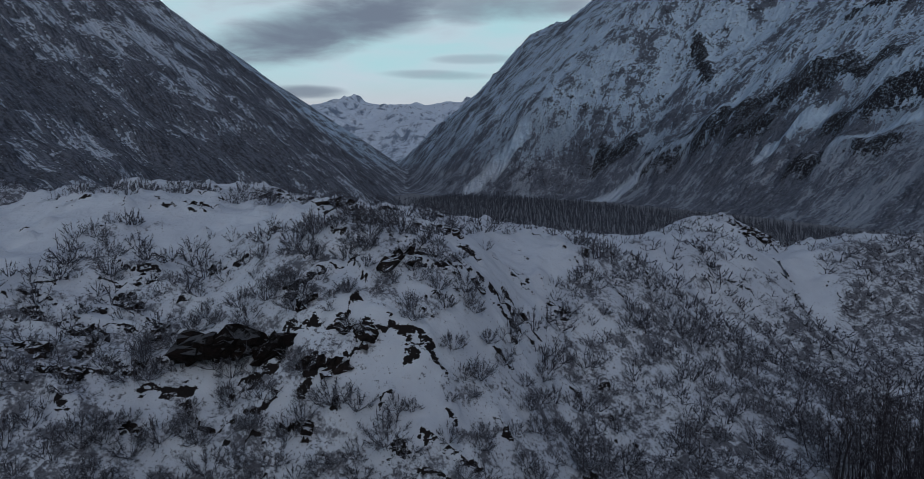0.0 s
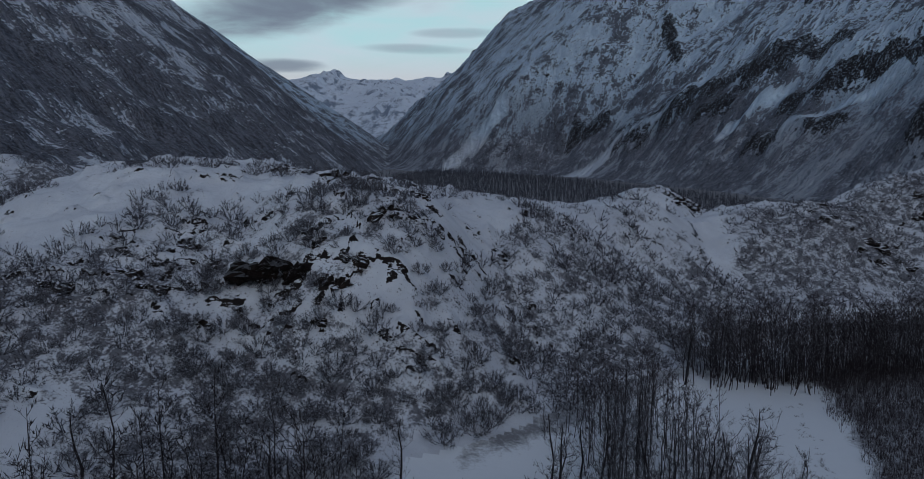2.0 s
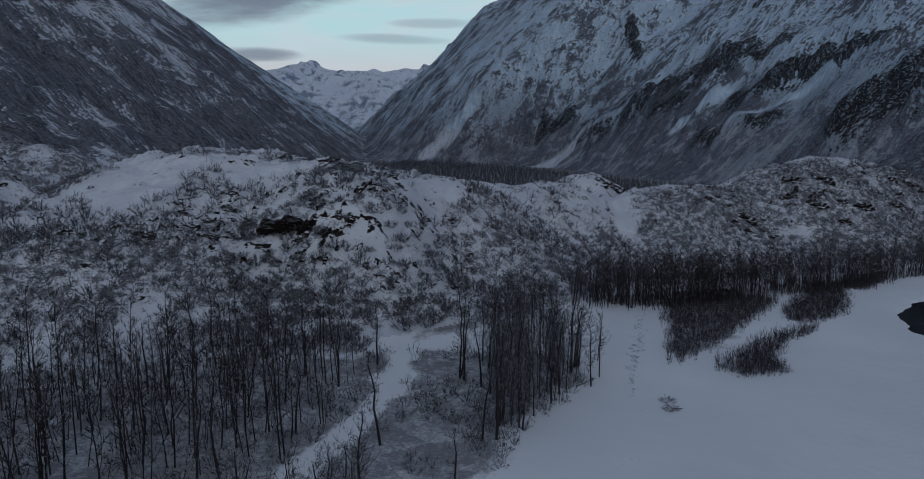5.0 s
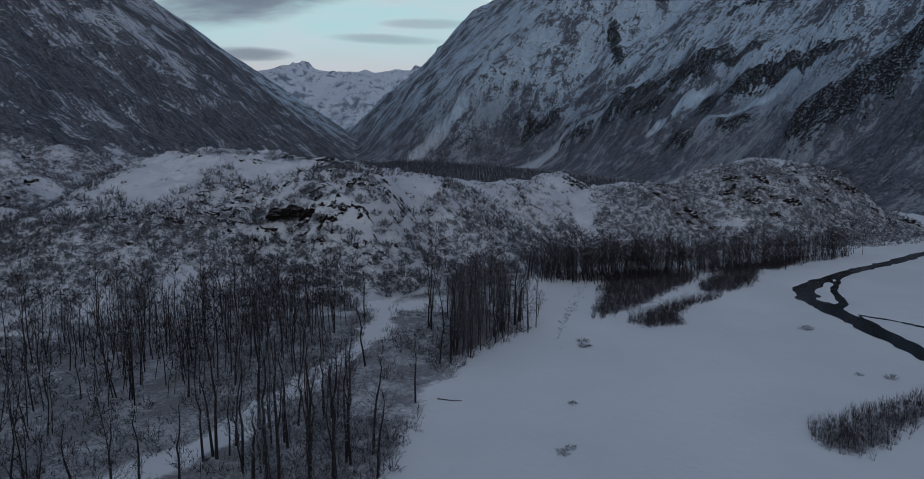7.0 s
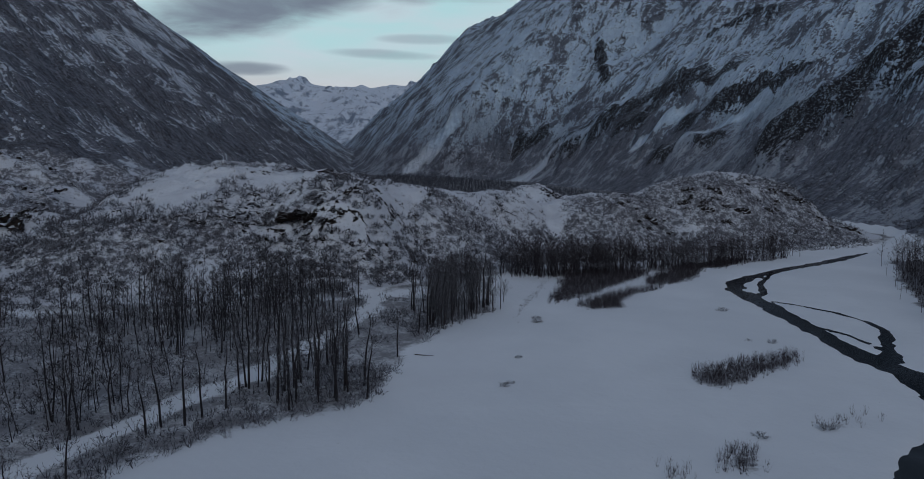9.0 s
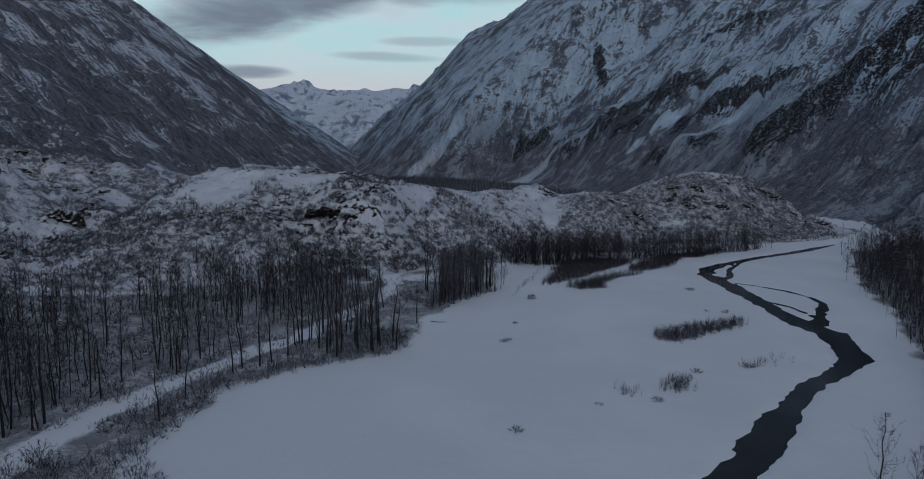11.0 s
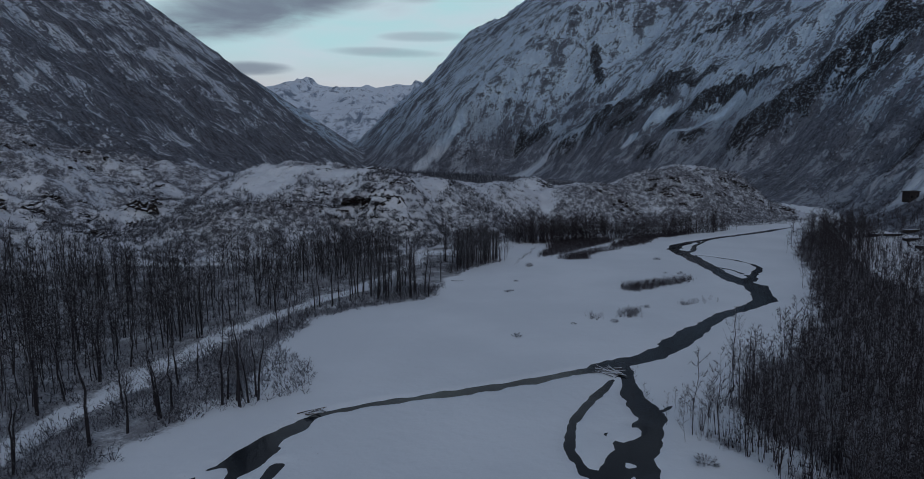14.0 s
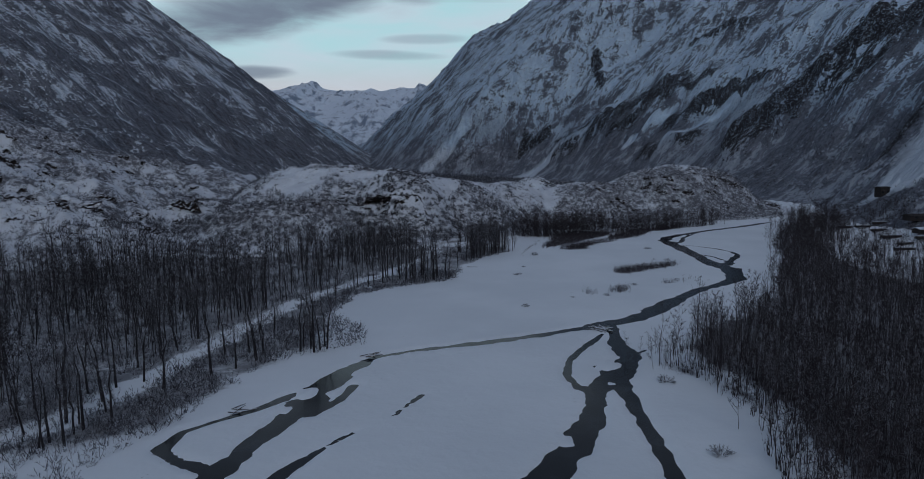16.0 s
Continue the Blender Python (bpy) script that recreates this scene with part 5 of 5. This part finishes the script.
for x, y, size, which in ((-55.5, 93.5, 1.0, 1), (-51, 110, 0.9, 0), (-45, 112, 0.8, 1), (-32.5, 88, 0.9, 0), (-29, 90, 0.7, 1), (-20.6, 72.6, 0.9, 0), (-17.5, 88, 0.8, 2), (-29.7, 66.4, 0.7, 1),
                          (-23.9, 64, 0.8, 2), (-53.5, 70, 1.0, 2), (-49, 67.2, 0.9, 2), (-53.9, 65.1, 0.9, 0), (-59, 61, 1.1, 2), (-26.4, 61.3, 0.8, 0), (-45, 77.5, 0.7, 1), (-53, 74.8, 0.8, 1)):
    rock(x, y, size, which)
for x, y, size, which in ((-12.6, 77.3, 0.7, 1), (-6.9, 83.6, 0.7, 1), (-6.9, 91.3, 0.5, 1), (-3.2, 91.5, 0.6, 2), (-53.3, 59.4, 0.8, 2), (-48.3, 62.5, 0.8, 2), (-37.2, 64.2, 0.5, 2), (-28.3, 58, 0.6, 2),
                          (-44.3, 56.7, 0.6, 1), (-12.9, 56.1, 0.5, 1), (7.9, 99.2, 0.5, 3), (-66, 56, 1.0, 2), (-75, 58, 1.0, 2), (-82, 54, 0.8, 0), (-62, 66, 0.8, 1)):
    rock(x, y, size, which)
for x, y, size, which in ((56.7, 206, 0.9, 0), (63, 208, 1.0, 2), (87.8, 154, 0.8, 2), (83, 156, 0.7, 1), (120, 165.4, 1.1, 0), (97.2, 144.8, 0.9, 1), (148.5, 180, 1.0, 2), (165, 182, 0.9, 0), (204, 181, 1.5, 0), (207, 182, 1.2, 1),
                          (127.5, 159.4, 0.9, 1), (116, 160.7, 0.9, 2), (140, 168, 0.7, 3), (155, 170, 0.7, 1)):
    rock(x, y, size, which)
for x, y, size, which in ((-131, 65, 1.8, 0), (-136, 65.8, 1.6, 0), (-128.3, 69.5, 1.3, 1), (-149.5, 45.4, 1.4, 2), (-155, 44, 1.2, 2), (-143, 65, 1.2, 1), (-144, 2, 1.3, 2), (-173, 13.5, 1.2, 2), (-163, 26, 1.2, 2), (-193, 32, 1.3, 0), (-201, 67, 1.4, 2), (-196, 101, 1.4, 0), (-154, 56, 1.0, 1), (-163, 122, 1.2, 1)):
    rock(x, y, size, which)
x, y = sown(rng, [(70, 140), (130, 150), (200, 178), (190, 190), (130, 172), (75, 158)], 7)
for a, b in zip(x, y):
    if value_noise(np.array([a / 16]), np.array([b / 12]), 95)[0] > -0.1:
        rock(a, b, rng.uniform(0.6, 1.2))
for a, b in ((60, 206), (66, 208), (70, 206), (58, 203), (64, 204), (74, 207)):
    rock(a, b, rng.uniform(0.8, 1.2), 0)
x, y = sown(rng, [(-130, 20), (-118, 90), (-150, 160), (-230, 200), (-260, 60), (-190, -5)], 11)
for a, b in zip(x, y):
    if value_noise(np.array([a / 30]), np.array([b / 22]), 93)[0] > -0.1:
        rock(a, b, rng.uniform(0.7, 1.7), int(rng.integers(0, 3)))
# the large overhang in the hill's face
def overhang():
    ob = thing("rock_overhang", "wide dark brown rock face under a snow brow", "rock")
    for dx, dz, seed, lumps, wide, high in ((-1.5, 0.5, 450, 34, 9.5, 3.0), (4.5, -0.7, 451, 16, 5.0, 2.3), (-5.0, -0.2, 452, 10, 4.0, 1.8)):
        for block in crag(seed, lumps, wide, high, 0.7, M_FACE):
            face = part("block", block, ob)
            face.location = (dx, 0, dz)
    ob.matrix_basis = pose(-34.6, 63.6, float(height(-34.6, 63.6)) + 0.3, 32, 0, 4) @ Matrix.Diagonal((1.12, 1.1, 1.1, 1))


overhang()


# ---- buildings on the far bank ----
def cabin(x, y, turn, long_, wide, high, rise, label, roof_mat=None, roof_label="snow covered roof slope"):
    z = float(height(x, y))
    ob = thing("cabin", label, "cabin", "", pose(x, y, z - 0.3, 0, 0, turn))
    bm = bmesh.new()
    box(bm, (long_, wide, high), (0, 0, high / 2))
    part("wall", from_bmesh("wall", bm, M_WOOD), ob, "dark weathered board walls")
    for side in (-1, 1):
        bm = bmesh.new()
        slope = math.atan2(rise, wide / 2)
        run = math.hypot(wide / 2, rise) + 0.5
        bmesh.ops.create_cube(bm, size=1.0, matrix=Matrix.Translation((0, side * (wide / 4 + 0.12), high + rise / 2 + 0.06)) @ Matrix.Rotation(-side * slope, 4, "X") @ Matrix.Diagonal((long_ + 0.8, run, 0.28, 1)))
        part("roof", from_bmesh("roof", bm, roof_mat or M_SNOWCAP), ob, roof_label)
    for end in (-1, 1):
        bm = bmesh.new()
        a = [bm.verts.new((end * (long_ / 2 - t), *p)) for t in (0.0, 0.15) for p in ((-wide / 2, high), (wide / 2, high), (0, high + rise))]
        for face in ((0, 1, 2), (5, 4, 3), (0, 3, 4, 1), (1, 4, 5, 2), (2, 5, 3, 0)):
            bm.faces.new([a[i] for i in face])
        part("gable", from_bmesh("gable", bm, M_WOOD), ob)
    for k in (-0.28, 0.28):
        bm = bmesh.new()
        box(bm, (1.0, 0.12, 1.1), (k * long_, -wide / 2 - 0.03, high * 0.55), 0, 0.02)
        part("window", from_bmesh("window", bm, M_DARKGLASS), ob, "small dark window pane")
    bm = bmesh.new()
    box(bm, (1.0, 0.1, 2.0), (0, -wide / 2 - 0.03, 1.2), 0, 0.02)
    part("door", from_bmesh("door", bm, M_WOOD), ob, "plain board door")
    return ob


cabin(228, 102, 12, 5.4, 4.4, 5.2, 0.3, "dark square board cabin alone on the snowy slope", M_WOOD, "dark low pitched board roof")
cabin(216, 52, 3, 13, 5, 2.2, 0.6, "long low board shed with a dark flat roof", M_WOOD, "dark low pitched board roof")
cabin(209, 36, 8, 11, 4.5, 2.0, 0.5, "low board shed with thin snow on its roof")


def timber_stack(x, y, turn, long_, wide, layers, label):
    """Boards in layers on bearers under a cap of snow."""
    ob = thing("timber_stack", label, "timber stack", "timber stacks in the yard", pose(x, y, float(height(x, y)) - 0.1, 0, 0, turn))
    for k in (-0.38, 0.38):
        bm = bmesh.new()
        box(bm, (0.3, wide, 0.3), (k * long_, 0, 0.15), 0, 0.02)
        part("bearer", from_bmesh("bearer", bm, M_WOOD), ob)
    for n in range(layers):
        bm = bmesh.new()
        box(bm, (long_ * rng.uniform(0.9, 1.0), wide * rng.uniform(0.85, 1.0), 0.26), (rng.normal(0, 0.2), 0, 0.44 + 0.3 * n), rng.normal(0, 0.02), 0.03)
        part("board_layer", from_bmesh("board_layer", bm, M_WOOD), ob)
    bm = bmesh.new()
    box(bm, (long_ * 0.86, wide * 0.62, 0.26), (0, 0.1, 0.44 + 0.3 * layers), 0, 0.1)
    part("snow_cap", from_bmesh("snow_cap", bm, M_SNOWCAP), ob, "cap of fresh snow")


for x, y, turn, long_, wide, layers in ((190, 80, 62, 9, 1.6, 3), (194, 74, 8, 8, 2.2, 4), (200, 68, -4, 9, 2.4, 3), (206, 66, 5, 7, 2.0, 4), (200, 56, 10, 8, 2.2, 3), (196, 40, 0, 9, 2.4, 4), (203, 28, 6, 9, 2.4, 4), (212, 24, -6, 8, 2.0, 3), (192, 24, 12, 7, 2.0, 3), (222, 40, 4, 9, 2.2, 4), (184, 12, 3, 8, 2.2, 3), (206, 12, -3, 9, 2.4, 3)):
    timber_stack(x, y, turn, long_, wide, layers, "low dark timber stack under a cap of snow")


# ---- driftwood ----
def driftwood(x, y, turn, long_, logs, spread, label):
    r2 = np.random.default_rng(int(abs(x * 7 + y * 3)))
    ob = thing("driftwood", label, "driftwood", "", pose(x, y, float(height(x, y)), 0, 0, turn))
    for k in range(logs):
        a = r2.normal(0, spread, 2)
        w = r2.normal(0, 0.5)
        d = np.array([math.cos(w), math.sin(w), r2.uniform(-0.02, 0.12)]) * long_ * r2.uniform(0.35, 0.6)
        c = np.array([a[0], a[1], 0.16 + 0.1 * r2.random()])
        v, f = tube([c - d, c + r2.normal(0, 0.08, 3), c + d], [0.13, 0.11, 0.05], 5, r2)
        part("log", triangles("log", v, f, M_LOG, True), ob)
    return ob


driftwood(39.5, -106, 150, 4.5, 12, 1.0, "heap of snowy driftwood logs at the river fork")
driftwood(9.5, -16.2, 0, 5.0, 1, 0.05, "fallen log half buried in flat snow")
driftwood(-10, -126, 20, 3.0, 7, 0.8, "snowy driftwood heap on the river bank")
driftwood(-26, -155, 30, 3.0, 5, 1.0, "small driftwood heap by the side channel")
driftwood(23, 23, 60, 3.5, 3, 0.5, "fallen snowy branches at the wood edge")
driftwood(35.5, 12, 10, 2.0, 3, 0.4, "few broken branches lying on flat snow")
driftwood(18.9, 21, 64, 4.4, 1, 0.05, "thin bare trunk lying on the snow by the wood")

# the near edge of the river wood, and the trees over the bend of the lane
rng = np.random.default_rng(91)
edge_trees = wood([(47, -133), (57, -134), (64, -146), (70, -160), (84, -190), (84, -215), (50, -215), (47, -190), (50, -174), (54, -161), (55, -149)], 2.3, False, -1.0)
plant_rest(edge_trees, M_BARK_RED, "brown leafless trees at the river wood's edge", 0.95, 0.5, EAST_LIGHT)
saplings = wood([(41, -128), (49, -125), (58, -127), (58, -134), (45, -134)], 1.7, False, -1.2)
plant_rest(saplings, M_BARK_RED, "thin leafless saplings on the river bank", 0.5, 0.6, SLIM_LIGHT)
edge_under = shrub_field([(47, -131), (58, -133), (64, -146), (84, -190), (84, -215), (49, -215), (46, -190), (49, -174), (53, -161), (54, -149)], 1.7, -1.1)
scattered("undergrowth", THICKET, edge_under, rng.uniform(0.7, 1.5, len(edge_under)), rng, M_BARK_RED, "brown leafless undergrowth at the river wood's edge", "scrub")
for x, y in ((-50.3, -168.9), (-49.9, -167.2), (-48.2, -164.2), (-47.7, -162.6), (-48.3, -155.5), (-44.1, -144.8), (-38.2, -138.0), (-32.9, -128.2), (-32.8, -124.7), (-56.8, -152.8), (-54.2, -156.5), (-52.0, -160.0),
             (-59.9, -155.5), (-56.1, -147.3), (-51.5, -151.0), (-59.4, -160.4), (-55.5, -164.5), (-53.0, -144.0), (-49.5, -141.0), (-22.5, -123.4), (-23.4, -119.4), (-20.4, -120.6), (-25.6, -120.2)):
    size = rng.uniform(0.85, 1.15)
    ob = copy_thing(bpy.data.objects[("bare_tree", "bare_tree.001", "bare_tree.002")[int(rng.integers(3))]], pose(0, 0, 0))
    ob.matrix_basis = pose(x, y, float(height(x, y)), 0, 0, rng.random() * 360) @ Matrix.Diagonal((size * 1.15, size * 1.15, size, 1))

# the front rows of the belt at the hill foot, and the far end of the clearing's trees
front = wood([(31.5, 71.5), (46, 71.0), (60, 75), (80, 84), (80, 90), (60, 83), (31.5, 76)], 1.5, False, -1.3)
plant_rest(front, M_BARK_RED, "tall brown leafless trees in front of the hill foot", 1.12, 0.7, SLIM_LIGHT)
front_under = shrub_field([(33, 73), (46, 72.5), (60, 77), (103, 95), (119, 104), (116, 110), (62, 90), (33, 81)], 2.1, -1.0)
scattered("undergrowth", THICKET, front_under, rng.uniform(0.8, 1.8, len(front_under)), rng, M_BARK_RED, "tall brown brush among the trees of the hill foot", "scrub")
far_end = wood([(5, 45), (9, 55), (14, 58), (20, 56.5), (25, 51), (22, 44), (13, 42)], 1.9, False, -1.0)
plant_rest(far_end, M_BARK_RED, "slender leafless trees at the clearing's far end", 0.95, 0.65, SLIM_LIGHT)
ob = copy_thing(bpy.data.objects["bare_tree.001"], pose(0, 0, 0))
ob.matrix_basis = pose(28.6, 73.2, float(height(28.6, 73.2)), 0, 0, 70) @ Matrix.Diagonal((1.1, 1.1, 1.0, 1))
